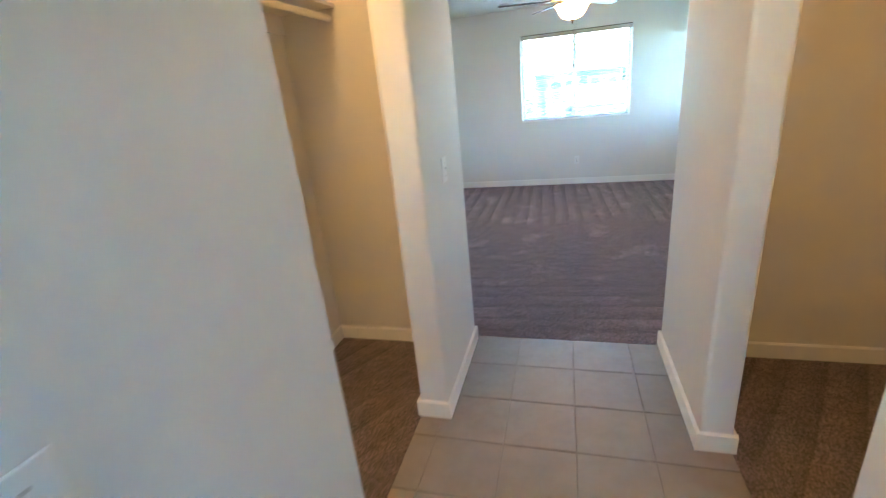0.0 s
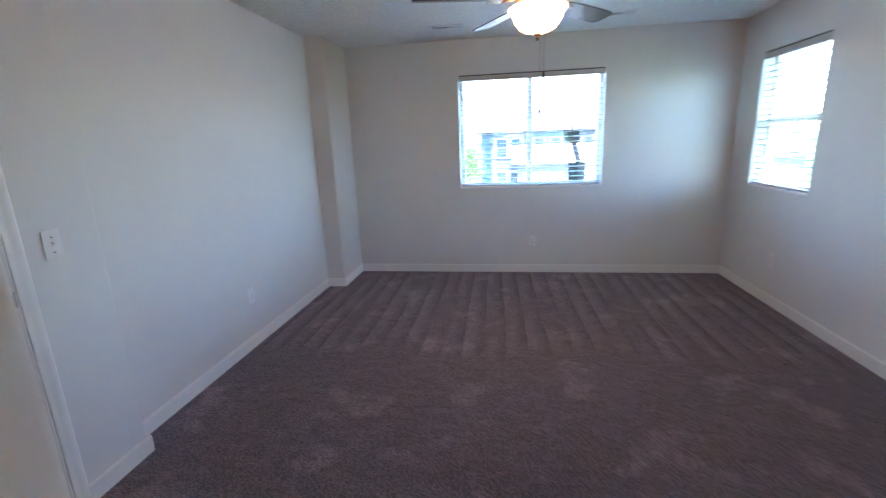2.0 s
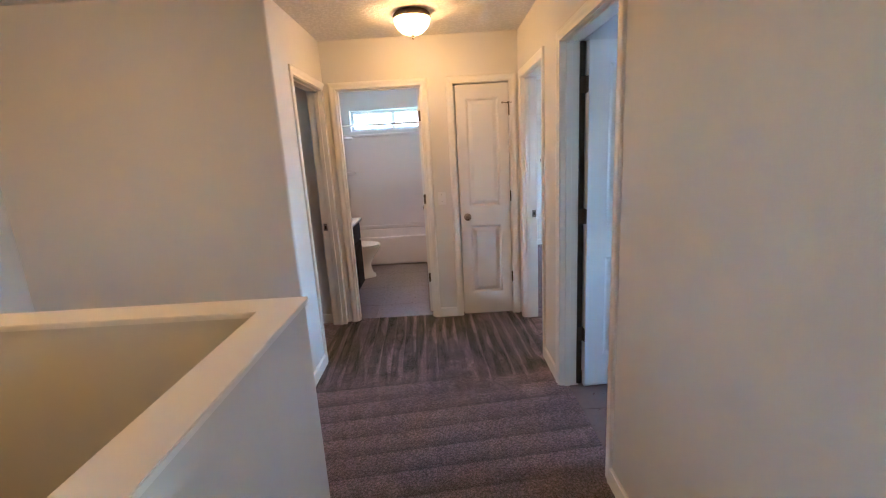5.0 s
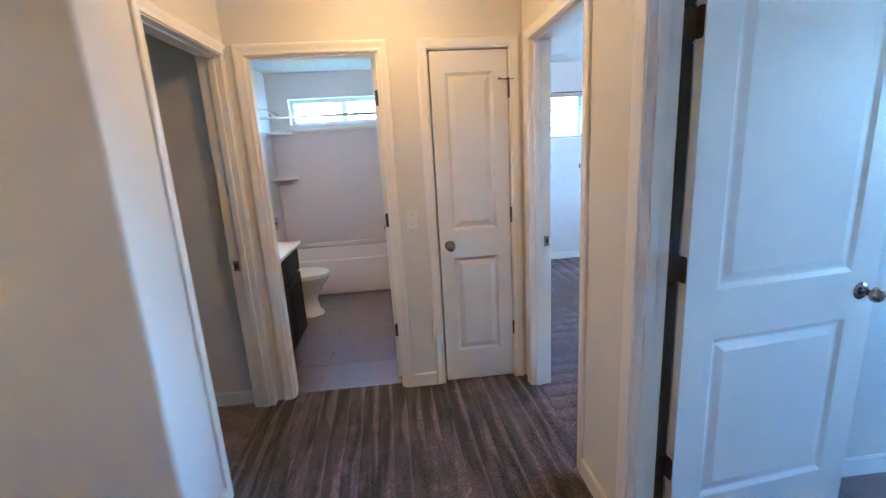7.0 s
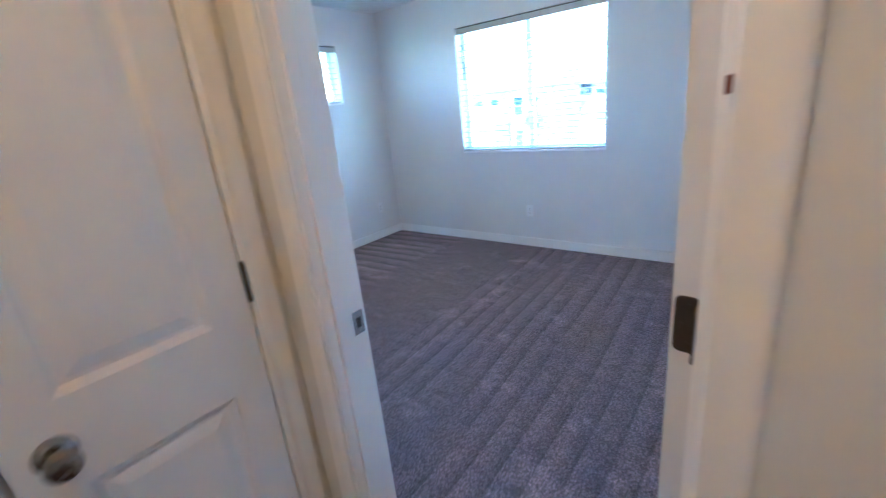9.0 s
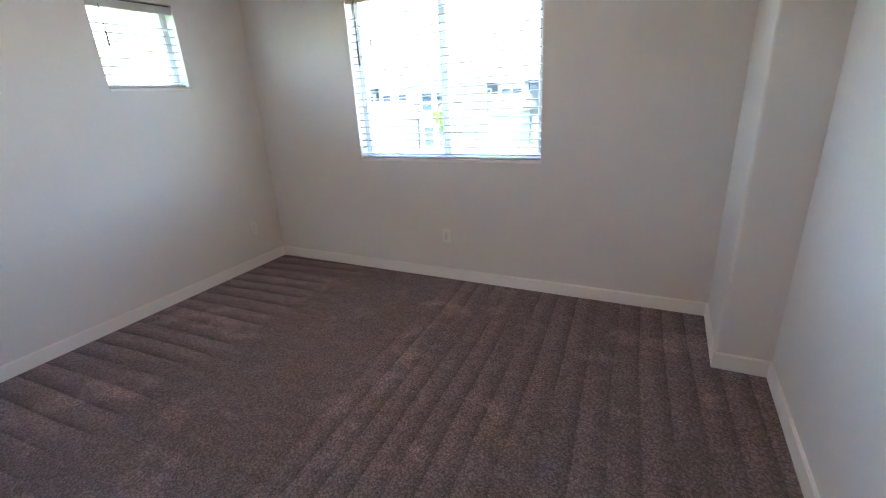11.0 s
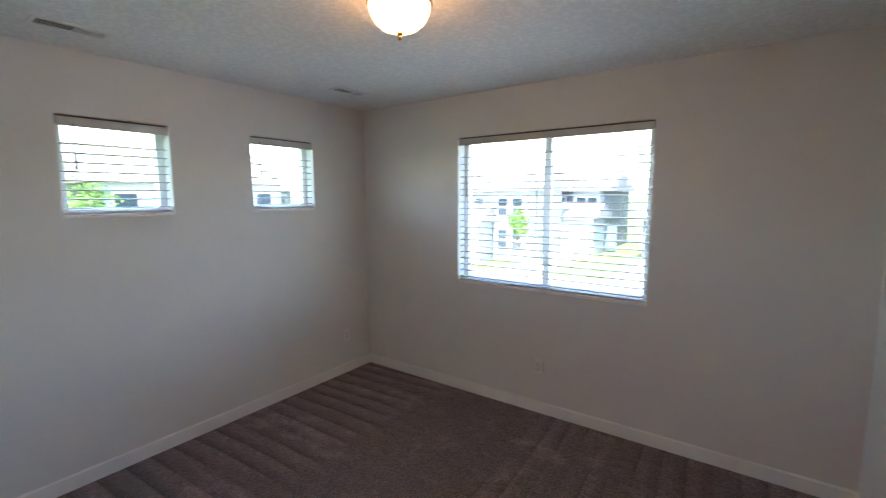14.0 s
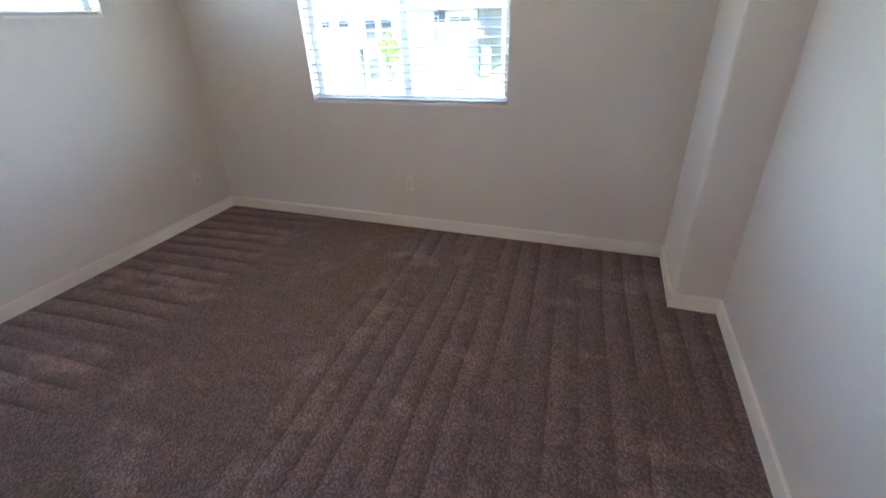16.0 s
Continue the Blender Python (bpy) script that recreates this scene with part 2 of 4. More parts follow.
# ---- mesh helpers ----
def box(bm, x0, x1, y0, y1, z0, z1, bevel=0.0, seg=2):
    m = Matrix.LocRotScale(((x0 + x1) / 2, (y0 + y1) / 2, (z0 + z1) / 2), None, (abs(x1 - x0), abs(y1 - y0), abs(z1 - z0)))
    got = bmesh.ops.create_cube(bm, size=1, matrix=m)["verts"]
    if bevel:
        bmesh.ops.bevel(bm, geom=list({e for v in got for e in v.link_edges}), offset=bevel, segments=seg, affect="EDGES", profile=0.5)
    return bm


def rod(bm, a, b, r0, r1=None, seg=12):
    a, b = Vector(a), Vector(b)
    d = b - a
    m = Matrix.Translation((a + b) / 2) @ d.to_track_quat("Z", "Y").to_matrix().to_4x4()
    bmesh.ops.create_cone(bm, cap_ends=True, segments=seg, radius1=r0, radius2=r0 if r1 is None else r1, depth=d.length, matrix=m)
    return bm


def lathe(bm, profile, seg=32, m=None):
    """Spin (radius, height) pairs about z."""
    m = m or Matrix()
    rings = []
    for r, z in profile:
        if r < 1e-5:
            rings.append([bm.verts.new(m @ Vector((0, 0, z)))])
        else:
            rings.append([bm.verts.new(m @ Vector((r * math.cos(2 * math.pi * i / seg), r * math.sin(2 * math.pi * i / seg), z))) for i in range(seg)])
    for a, b in zip(rings, rings[1:]):
        for i in range(seg):
            j = (i + 1) % seg
            if len(a) == 1 and len(b) > 1:
                bm.faces.new((a[0], b[j], b[i]))
            elif len(b) == 1 and len(a) > 1:
                bm.faces.new((a[i], a[j], b[0]))
            elif len(a) > 1:
                bm.faces.new((a[i], a[j], b[j], b[i]))
    bmesh.ops.recalc_face_normals(bm, faces=bm.faces)
    return bm


def mesh_of(name, bm, material, smooth=False):
    me = bpy.data.meshes.new(name)
    bm.to_mesh(me)
    bm.free()
    me.materials.append(material)
    if smooth:
        me.shade_smooth()
        me.set_sharp_from_angle(angle=radians(40))
    return me


def part(name, bm, material, parent, label="", smooth=False):
    ob = new(name, mesh_of(name, bm, material, smooth))
    ob.parent = parent
    return tagged(ob, label)


def solid(name, bm, material, label, category="", kind="structure", smooth=False, group=""):
    return tagged(new(name, mesh_of(name, bm, material, smooth)), label, category, group, kind)


def thing(name, m, label, category, group="", kind=""):
    ob = new(name)
    ob.matrix_world = m
    ob.empty_display_size = 0.1
    return tagged(ob, label, category, group, kind)


def cells(us, vs, holes, put_face, w0, w1):
    """Faces of a plate cut by u and v lines, with rectangular holes, between depths w0 and w1."""
    us = sorted({*us, *[u for h in holes for u in h[:2] if us[0] < u < us[-1]]})
    vs = sorted({*vs, *[v for h in holes for v in h[2:] if vs[0] < v < vs[-1]]})
    full = {(i, j) for i in range(len(us) - 1) for j in range(len(vs) - 1)
            if not any(h[0] < (us[i] + us[i + 1]) / 2 < h[1] and h[2] < (vs[j] + vs[j + 1]) / 2 < h[3] for h in holes)}
    for i, j in full:
        a, b, c, d = us[i], us[i + 1], vs[j], vs[j + 1]
        put_face((a, c, w0), (b, c, w0), (b, d, w0), (a, d, w0))
        put_face((a, c, w1), (a, d, w1), (b, d, w1), (b, c, w1))
        for di, dj, p, q in ((-1, 0, (a, c), (a, d)), (1, 0, (b, d), (b, c)), (0, -1, (b, c), (a, c)), (0, 1, (a, d), (b, d))):
            if (i + di, j + dj) not in full:
                put_face((*p, w0), (*p, w1), (*q, w1), (*q, w0))


def plate(axes, us, vs, w0, w1, holes=()):
    """A bmesh plate; axes says which world axis u, v and w are."""
    bm, made = bmesh.new(), {}

    def vert(p):
        k = [0, 0, 0]
        for a, x in zip(axes, p):
            k[a] = round(x, 5)
        k = tuple(k)
        if k not in made:
            made[k] = bm.verts.new(k)
        return made[k]

    cells(list(us), list(vs), list(holes), lambda *ps: bm.faces.new([vert(p) for p in ps]), w0, w1)
    bmesh.ops.recalc_face_normals(bm, faces=bm.faces)
    return bm


def bullnose(bm, corners, r=0.018):
    """Round the upright edges that stand at the given plan corners."""
    es = [e for e in bm.edges if abs(e.verts[0].co.z - e.verts[1].co.z) > 0.01
          and any(all(math.hypot(v.co.x - x, v.co.y - y) < 1e-3 for v in e.verts) for x, y in corners)]
    if es:
        bmesh.ops.bevel(bm, geom=es, offset=r, segments=4, affect="EDGES", profile=0.5)
    return bm


TOP = 2.45


def wall_x(name, x0, x1, y0, y1, holes=(), corners=(), z0=-0.01, z1=TOP, label="white painted drywall wall"):
    """A wall that runs along x, from y0 to y1 thick."""
    return solid(name, bullnose(plate((0, 2, 1), (x0, x1), (z0, z1), y0, y1, holes), corners), WALL, label, "wall", smooth=True)


def wall_y(name, x0, x1, y0, y1, holes=(), corners=(), z0=-0.01, z1=TOP, label="white painted drywall wall"):
    """A wall that runs along y, from x0 to x1 thick."""
    return solid(name, bullnose(plate((1, 2, 0), (y0, y1), (z0, z1), x0, x1, holes), corners), WALL, label, "wall", smooth=True)


# ---- structure: plan in metres ----
NORTH, WEST, EAST, STUB = 7.445, -7.91, 2.64, 3.02
J = 0.018
DOOR_TOP = 2.05
# openings: (start, end) along the wall, between the jamb faces
MASTER_DOOR, STUDY_DOOR, BATH_DOOR, LINEN_DOOR, LAUNDRY_DOOR, BED_DOOR = (3.11, 3.94), (-5.025, -4.293), (2.65, 3.355), (3.634, 4.094), (-3.765, -2.975), (-4.945, -4.214)


def hole(o, top=DOOR_TOP):
    return (o[0] - J, o[1] + J, -0.02, top + J)


WIN_MASTER, WIN_BED, WIN_SIDE = (-0.055, 1.41, 0.942, 2.10), (-6.85, -5.395, 0.932, 2.108), (6.265, 7.09, 0.955, 2.09)
# stair opening is unseen, added to let daylight onto the landing
WIN_STAIR_ADDED, WIN_PASSAGE_ADDED = (-2.32, -1.98, 1.65, 2.0), (0.28, 0.78, 1.5, 2.05)
# study opening is made up: a small daylight inlet for the dark study
WIN_STUDY_ADDED = (-4.75, -4.5, 1.65, 1.9)
# laundry opening is unseen, added as daylight for the laundry door
WIN_S1, WIN_S2, WIN_BATH, WIN_LAUNDRY_ADDED = (5.183, 5.740, 1.535, 2.094), (6.287, 6.845, 1.535, 2.094), (2.205, 3.45, 1.855, 2.155), (-3.25, -2.45, 1.05, 2.1)

wall_x("wall_north", WEST - 0.16, EAST + 0.16, NORTH, NORTH + 0.16, [WIN_MASTER, WIN_BED, WIN_LAUNDRY_ADDED])
wall_y("wall_west", WEST - 0.16, WEST, 1.9, NORTH, [WIN_S1, WIN_S2, WIN_BATH])
wall_y("wall_east", EAST, EAST + 0.16, 0.75, NORTH, [WIN_SIDE])
wall_y("wall_master_west_far", -1.57, -1.435, 4.325, NORTH)
wall_y("wall_master_door", -1.47, -1.31, 2.815, 4.325, [hole(MASTER_DOOR)], [(-1.31, 4.325)])
wall_x("wall_master_south_left", -1.31, -0.14, 2.955, STUB)
wall_y("wall_passage_stub_left", -0.14, 0.0, 2.31, STUB, (), [(-0.14, 2.31), (0.0, 2.31), (0.0, STUB)])
wall_y("wall_passage_stub_right", 1.065, 1.19, 2.28, 3.06, (), [(1.19, 2.28), (1.065, 2.28), (1.065, 3.06)])
wall_x("wall_master_south_right", 1.19, EAST, 2.995, 3.06)
wall_y("wall_passage_near_left", -0.115, 0.0, -0.9, 1.49, (), [(0.0, 1.49), (-0.115, 1.49)])
wall_y("wall_passage_near_right", 1.065, 1.18, -0.9, 1.47, (), [(1.065, 1.47), (1.18, 1.47)])
# end wall opening is added, out of view, to light the passage
wall_x("wall_passage_end", -0.115, 1.18, -1.015, -0.9, [WIN_PASSAGE_ADDED])
wall_y("wall_closet_left_side", -1.015, -0.90, 0.75, 2.955)
wall_x("wall_closet_left_end", -0.90, -0.115, 0.75, 0.865)
wall_x("wall_closet_right_end", 1.18, EAST, 0.75, 0.865)
wall_x("pillar_master", -1.435, -1.25, 6.885, NORTH, (), [(-1.25, 6.885)])
wall_x("pillar_bedroom", -4.322, -4.085, 6.862, NORTH, (), [(-4.322, 6.862)])
wall_y("wall_bedroom_east", -4.085, -3.965, 4.29, NORTH)
wall_x("chase_bedroom", WEST, -7.822, 4.29, 4.36, (), [(-7.822, 4.36)])
wall_x("wall_hall_right", -5.085, -1.47, 4.175, 4.29, [hole(LAUNDRY_DOOR), hole(BED_DOOR)])
wall_x("wall_bedroom_south", WEST, -5.085, 4.175, 4.29)
wall_y("wall_hall_end", -5.2, -5.085, 0.8, 4.175, [hole(BATH_DOOR), hole(LINEN_DOOR)])
wall_x("wall_hall_left", -5.085, -3.935, 2.425, 2.545, [hole(STUDY_DOOR)], [(-3.935, 2.545)])
wall_y("wall_landing", -4.055, -3.935, 0.8, 2.425)
wall_x("wall_stair_south", -5.085, -1.31, 0.68, 0.8, [WIN_STAIR_ADDED, WIN_STUDY_ADDED], z0=-2.9)
wall_y("wall_stair_east", -1.47, -1.31, 0.8, 2.815, z0=-2.9)
wall_x("wall_bath_south", WEST, -5.2, 1.85, 1.97)
wall_x("wall_bath_north", WEST, -5.2, 3.56, 3.68)
wall_x("wall_linen_back", -5.75, -5.2, 4.1, 4.17)
wall_y("wall_laundry_east", -1.69, -1.57, 4.29, NORTH)

# half wall round the stairwell, with a painted cap
hw = plate((0, 1, 2), (-2.81, -1.47), (0.8, 2.942), -0.01, 0.978, [(-2.68, -1.47, 0.8, 2.822)])
solid("half_wall", bullnose(hw, [(-2.81, 2.942)], 0.012), WALL, "white painted drywall half wall round the open stairwell", "half wall", smooth=True)
cap = plate((0, 1, 2), (-2.82, -1.47), (0.8, 2.955), 0.978, 1.0, [(-2.672, -1.47, 0.8, 2.812)])
bmesh.ops.bevel(cap, geom=[e for e in cap.edges if e.calc_face_angle(0) > 0.5], offset=0.003, segments=2, affect="EDGES")
solid("half_wall_cap", cap, TRIM, "white painted wooden cap on the stairwell half wall", "trim", smooth=True)
wall_y("stairwell_wall_west", -2.81, -2.68, 0.8, 2.942, z0=-2.9, z1=-0.26)
wall_x("stairwell_wall_north", -2.68, -1.47, 2.822, 2.942, z0=-2.9, z1=-0.26)

solid("ceiling", plate((0, 1, 2), (WEST - 0.16, EAST + 0.16), (-1.1, NORTH + 0.16), 2.44, 2.56), CEIL, "white knockdown-textured ceiling", "ceiling")
stairwell = (-2.68, -1.47, 0.8, 2.822)
solid("subfloor", plate((0, 1, 2), (WEST - 0.16, EAST + 0.16), (-1.1, NORTH + 0.16), -0.26, -0.012, [stairwell]), SUBFLOOR, "plain floor structure under the carpets", "floor")
lower = plate((0, 1, 2), (WEST - 0.16, EAST + 0.16), (-1.1, NORTH + 0.16), -2.95, -0.26, [(WEST, EAST, -0.95, NORTH)])
solid("lower_storey_wall", lower, siding("own_siding", (0.55, 0.55, 0.53)), "grey lap-sided lower storey of the house", "wall")


def carpet_slab(name, xs, ys, material, label, holes=()):
    return solid(name, plate((0, 1, 2), xs, ys, -0.012, 0.0, holes), material, label, "carpet")


carpet_slab("floor_master", (-1.46, EAST), (3.06, NORTH), CARPET_MASTER, "dark taupe cut-pile carpet with vacuum tracks")
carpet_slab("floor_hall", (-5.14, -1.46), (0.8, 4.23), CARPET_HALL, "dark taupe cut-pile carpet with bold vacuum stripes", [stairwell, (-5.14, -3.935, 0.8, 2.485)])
carpet_slab("floor_bedroom", (WEST, -4.085), (4.23, NORTH), CARPET_BED, "dark taupe cut-pile carpet with fanned vacuum tracks")
carpet_slab("floor_study", (-5.14, -4.055), (0.8, 2.485), CARPET_CLOSET, "dark taupe cut-pile carpet")
carpet_slab("floor_closet_left", (-0.90, -0.14), (0.865, 2.955), CARPET_CLOSET, "dark taupe cut-pile closet carpet")
carpet_slab("floor_closet_right", (1.19, EAST), (0.865, 2.995), CARPET_CLOSET, "dark taupe cut-pile closet carpet")

# ---- baseboards ----
BB, BT = 0.088, 0.013


def baseboard(x0, y0, x1, y1, nx, ny, h=BB):
    bm = bmesh.new()
    xa, xb = sorted((x0, x1 + nx * BT if nx else x1)) if not nx else sorted((x0, x0 + nx * BT))
    ya, yb = sorted((y0, y1)) if nx else sorted((y0, y0 + ny * BT))
    box(bm, xa, xb, ya, yb, -0.004, h)
    es = [e for e in bm.edges if all(v.co.z > h - 1e-4 for v in e.verts)
          and all(abs((v.co.x if nx else v.co.y) - (x0 + nx * BT if nx else y0 + ny * BT)) < 1e-4 for v in e.verts)]
    bmesh.ops.bevel(bm, geom=es, offset=0.006, segments=3, affect="EDGES")
    return solid("baseboard", bm, TRIM, "white painted flat baseboard along the wall", "baseboard")


C = 0.062  # casing width
RUNS = (
    # master bedroom
    (-1.25, NORTH, EAST, NORTH, 0, -1), (EAST, 3.06, EAST, NORTH, -1, 0), (-1.435, 4.325, -1.435, 6.885, 1, 0),
    (-1.435, 6.885, -1.25 + BT, 6.885, 0, -1), (-1.25, 6.885, -1.25, NORTH, 1, 0), (-1.31, 3.94 + C, -1.31, 4.325 + BT, 1, 0),
    (-1.435, 4.325, -1.31, 4.325, 0, 1), (-1.31, STUB, 0.0 + BT, STUB, 0, 1), (1.065 - BT, 3.06, EAST, 3.06, 0, 1),
    # passage and closets
    (0.0, 2.31 - BT, 0.0, STUB, 1, 0), (-0.14 - BT, 2.31, 0.0, 2.31, 0, -1), (-0.14, 2.31, -0.14, 2.955, -1, 0),
    (1.065, 2.28 - BT, 1.065, 3.06, -1, 0), (1.065, 2.28, 1.19 + BT, 2.28, 0, -1), (1.19, 2.28, 1.19, 2.995, 1, 0),
    (0.0, -0.9, 0.0, 1.49 + BT, 1, 0), (1.065, -0.9, 1.065, 1.47 + BT, -1, 0), (-0.115, 1.49, 0.0, 1.49, 0, 1), (1.065, 1.47, 1.18, 1.47, 0, 1),
    (-0.90, 2.955, -0.14, 2.955, 0, -1), (-0.90, 0.865, -0.90, 2.955, 1, 0), (1.19, 2.995, EAST, 2.995, 0, -1), (EAST, 0.865, EAST, 2.995, -1, 0),
    (0.0, -0.9, 1.065, -0.9, 0, 1),
    # hall
    (-2.81 - BT, 2.942, -1.47, 2.942, 0, 1), (-2.81, 0.8, -2.81, 2.942, -1, 0), (-3.935, 0.8, -3.935, 2.545 + BT, 1, 0),
    (-4.293 + C, 2.545, -3.935, 2.545, 0, 1), (-2.975 + C, 4.175, -1.47, 4.175, 0, -1), (-4.214 + C, 4.175, -3.765 - C, 4.175, 0, -1),
    (-5.085, 3.355 + C, -5.085, 3.634 - C, 1, 0), (-3.935, 0.8, -2.81, 0.8, 0, 1),
    # bedroom
    (WEST, NORTH, -4.322, NORTH, 0, -1), (WEST, 4.36, WEST, NORTH, 1, 0), (-4.322 - BT, 6.862, -4.085, 6.862, 0, -1),
    (-4.322, 6.862, -4.322, NORTH, -1, 0), (-4.085, 4.29, -4.085, 6.862, -1, 0), (-7.822, 4.29, -4.945 - C, 4.29, 0, 1),
    (-7.822, 4.29, -7.822, 4.36 + BT, 1, 0), (WEST, 4.36, -7.822, 4.36, 0, 1),
    # study, laundry
    (-5.085, 0.8, -5.085, 2.425, 1, 0), (-4.055, 0.8, -4.055, 2.425, -1, 0), (-3.965, 4.29, -3.965, NORTH, 1, 0), (-1.69, 4.29, -1.69, NORTH, -1, 0),
)
for run in RUNS:
    baseboard(*run)


# ---- door casings and jambs ----
# casing section: (distance from its inner edge, height over the wall)
CASING = ((0.0, 0.0), (0.0, 0.007), (0.0025, 0.0095), (0.013, 0.0098), (0.019, 0.0092), (0.026, 0.0110), (0.036, 0.0140), (0.046, 0.0155), (0.053, 0.0150), (0.057, 0.0115), (0.057, 0.0))


def doorway(name, axis, o, face0, face1, sides=(1, 1), top=DOOR_TOP, strike=None, stop=None, label="white painted door casing and jamb"):
    """Jamb lining and casings for an opening along axis (0: x, 1: y) in a wall from face0 to face1. sides: casing on each face."""
    root = thing(name, Matrix(), label, "door frame", kind="structure")

    def put(bm, a0, a1, d0, d1, z0, z1, bevel):
        return box(bm, a0, a1, d0, d1, z0, z1, bevel) if axis == 0 else box(bm, d0, d1, a0, a1, z0, z1, bevel)

    for a0, a1, z0, z1 in ((o[0] - J, o[0], -0.004, top), (o[1], o[1] + J, -0.004, top), (o[0] - J, o[1] + J, top, top + J)):
        part("jamb", put(bmesh.new(), a0, a1, face0 - 0.001, face1 + 0.001, z0, z1, 0.001), TRIM, root)
    if stop is not None:
        for a0, a1, z0, z1 in ((o[0], o[0] + 0.011, 0, top), (o[1] - 0.011, o[1], 0, top), (o[0] + 0.011, o[1] - 0.011, top - 0.011, top)):
            part("door_stop", put(bmesh.new(), a0, a1, stop, stop + 0.034, z0, z1, 0.002), TRIM, root)
    for face, s, on in ((face0, -1, sides[0]), (face1, 1, sides[1])):
        if not on:
            continue
        rows = [(0.005 + w, face + s * d) for w, d in CASING]
        for k in range(3):
            if (k == 0 and on == 2) or (k == 1 and on == 3):
                continue
            bm = bmesh.new()
            ends = [[], []]
            for w, d in rows:
                left, right, high = o[0] - w, o[1] + w, top + w
                for e, (a, z) in zip(ends, (((left, -0.004), (left, high)), ((right, -0.004), (right, high)), ((left, high), (right, high)))[k]):
                    e.append(bm.verts.new((a, d, z) if axis == 0 else (d, a, z)))
            for i in range(len(rows)):
                i2 = (i + 1) % len(rows)
                bm.faces.new((ends[0][i], ends[0][i2], ends[1][i2], ends[1][i]))
            bm.faces.new(ends[0])
            bm.faces.new(ends[1])
            bmesh.ops.recalc_face_normals(bm, faces=bm.faces)
            part("casing_board", bm, TRIM, root, "", True)
    if strike:
        at, inward, d, z = strike
        bm = bmesh.new()
        put(bm, *sorted((at, at + inward * 0.0015)), d - 0.016, d + 0.016, z - 0.03, z + 0.03, 0.0005)
        pl = part("strike_plate", bm, NICKEL, root, "satin nickel strike plate")
        bm = bmesh.new()
        put(bm, *sorted((at + inward * 0.0012, at + inward * 0.0022)), d - 0.007, d + 0.007, z - 0.013, z + 0.013, 0.0003)
        part("latch_hole", bm, SLOT, pl)
    return root


doorway("door_casing_1", 1, MASTER_DOOR, -1.47, -1.31, (1, 1), strike=(3.94, -1, -1.325, 0.945), stop=-1.43)
doorway("door_casing_2", 0, STUDY_DOOR, 2.425, 2.545, (1, 2), strike=(-5.025, 1, 2.450, 0.915), stop=2.478)
doorway("door_casing_3", 1, BATH_DOOR, -5.2, -5.085, (1, 1), stop=-5.13)
doorway("door_casing_4", 1, LINEN_DOOR, -5.2, -5.085, (0, 1))
laundry_frame = doorway("door_casing_5", 0, LAUNDRY_DOOR, 4.175, 4.29, (1, 0), stop=4.20)
bed_frame = doorway("door_casing_6", 0, BED_DOOR, 4.175, 4.29, (1, 3), strike=(-4.945, 1, 4.27, 0.942), stop=4.20)
# black strip put in for the shade of the open hinge gap
strip = box(bmesh.new(), -3.766, -3.7625, 4.276, 4.306, 0.014, 2.045, 0.0008)
for z0, z1 in ((0.014, 0.300), (0.404, 1.040), (1.144, 1.770), (1.874, 2.045)):
    box(strip, -3.7627, -3.755, 4.278, 4.306, z0, z1, 0.002)
part("hinge_gap_fill", strip, SLOT, laundry_frame, "black strip filling the hinge gap in place of its shade")
part("bare_wood_nick", box(bmesh.new(), -4.215, -4.209, 4.159, 4.164, 1.405, 1.422, 0.0015), NICK, bed_frame, "dark chip in the paint")


# ---- doors ----
def door_slab(w, h, t=0.035):
    """A two-panel moulded door: hinge edge at x=0, thickness along y from 0 to -t, both faces moulded."""
    bm = bmesh.new()
    rail = 0.115
    if w < 0.6:
        rail = 0.085
    panels = ((rail, w - rail, 0.205, 0.83), (rail, w - rail, 1.005, h - 0.115))
    steps = ((0.0, 0.0), (0.016, 0.009), (0.024, 0.009), (0.052, 0.002))
    for side, y, sgn in ((0, 0.0, -1), (1, -t, 1)):
        quads = []
        us, vs = sorted({0, w, *panels[0][:2]}), sorted({0, h, *panels[0][2:], *panels[1][2:]})
        for i in range(len(us) - 1):
            for j in range(len(vs) - 1):
                c = ((us[i] + us[i + 1]) / 2, (vs[j] + vs[j + 1]) / 2)
                if not any(p[0] < c[0] < p[1] and p[2] < c[1] < p[3] for p in panels):
                    quads.append([(us[i], y, vs[j]), (us[i + 1], y, vs[j]), (us[i + 1], y, vs[j + 1]), (us[i], y, vs[j + 1])])
        for p in panels:
            rings = [[(p[0] + k, y + sgn * d, p[2] + k), (p[1] - k, y + sgn * d, p[2] + k), (p[1] - k, y + sgn * d, p[3] - k), (p[0] + k, y + sgn * d, p[3] - k)] for k, d in steps]
            for a, b in zip(rings, rings[1:]):
                quads += [[a[i], a[(i + 1) % 4], b[(i + 1) % 4], b[i]] for i in range(4)]
            quads.append(rings[-1])
        for q in quads:
            bm.faces.new([bm.verts.new(c) for c in q])
    for q in ([(0, 0, 0), (0, -t, 0), (0, -t, h), (0, 0, h)], [(w, 0, 0), (w, -t, 0), (w, -t, h), (w, 0, h)],
              [(0, 0, 0), (w, 0, 0), (w, -t, 0), (0, -t, 0)], [(0, 0, h), (w, 0, h), (w, -t, h), (0, -t, h)]):
        bm.faces.new([bm.verts.new(c) for c in q])
    bmesh.ops.remove_doubles(bm, verts=bm.verts, dist=1e-5)
    bmesh.ops.recalc_face_normals(bm, faces=bm.faces)
    return bm


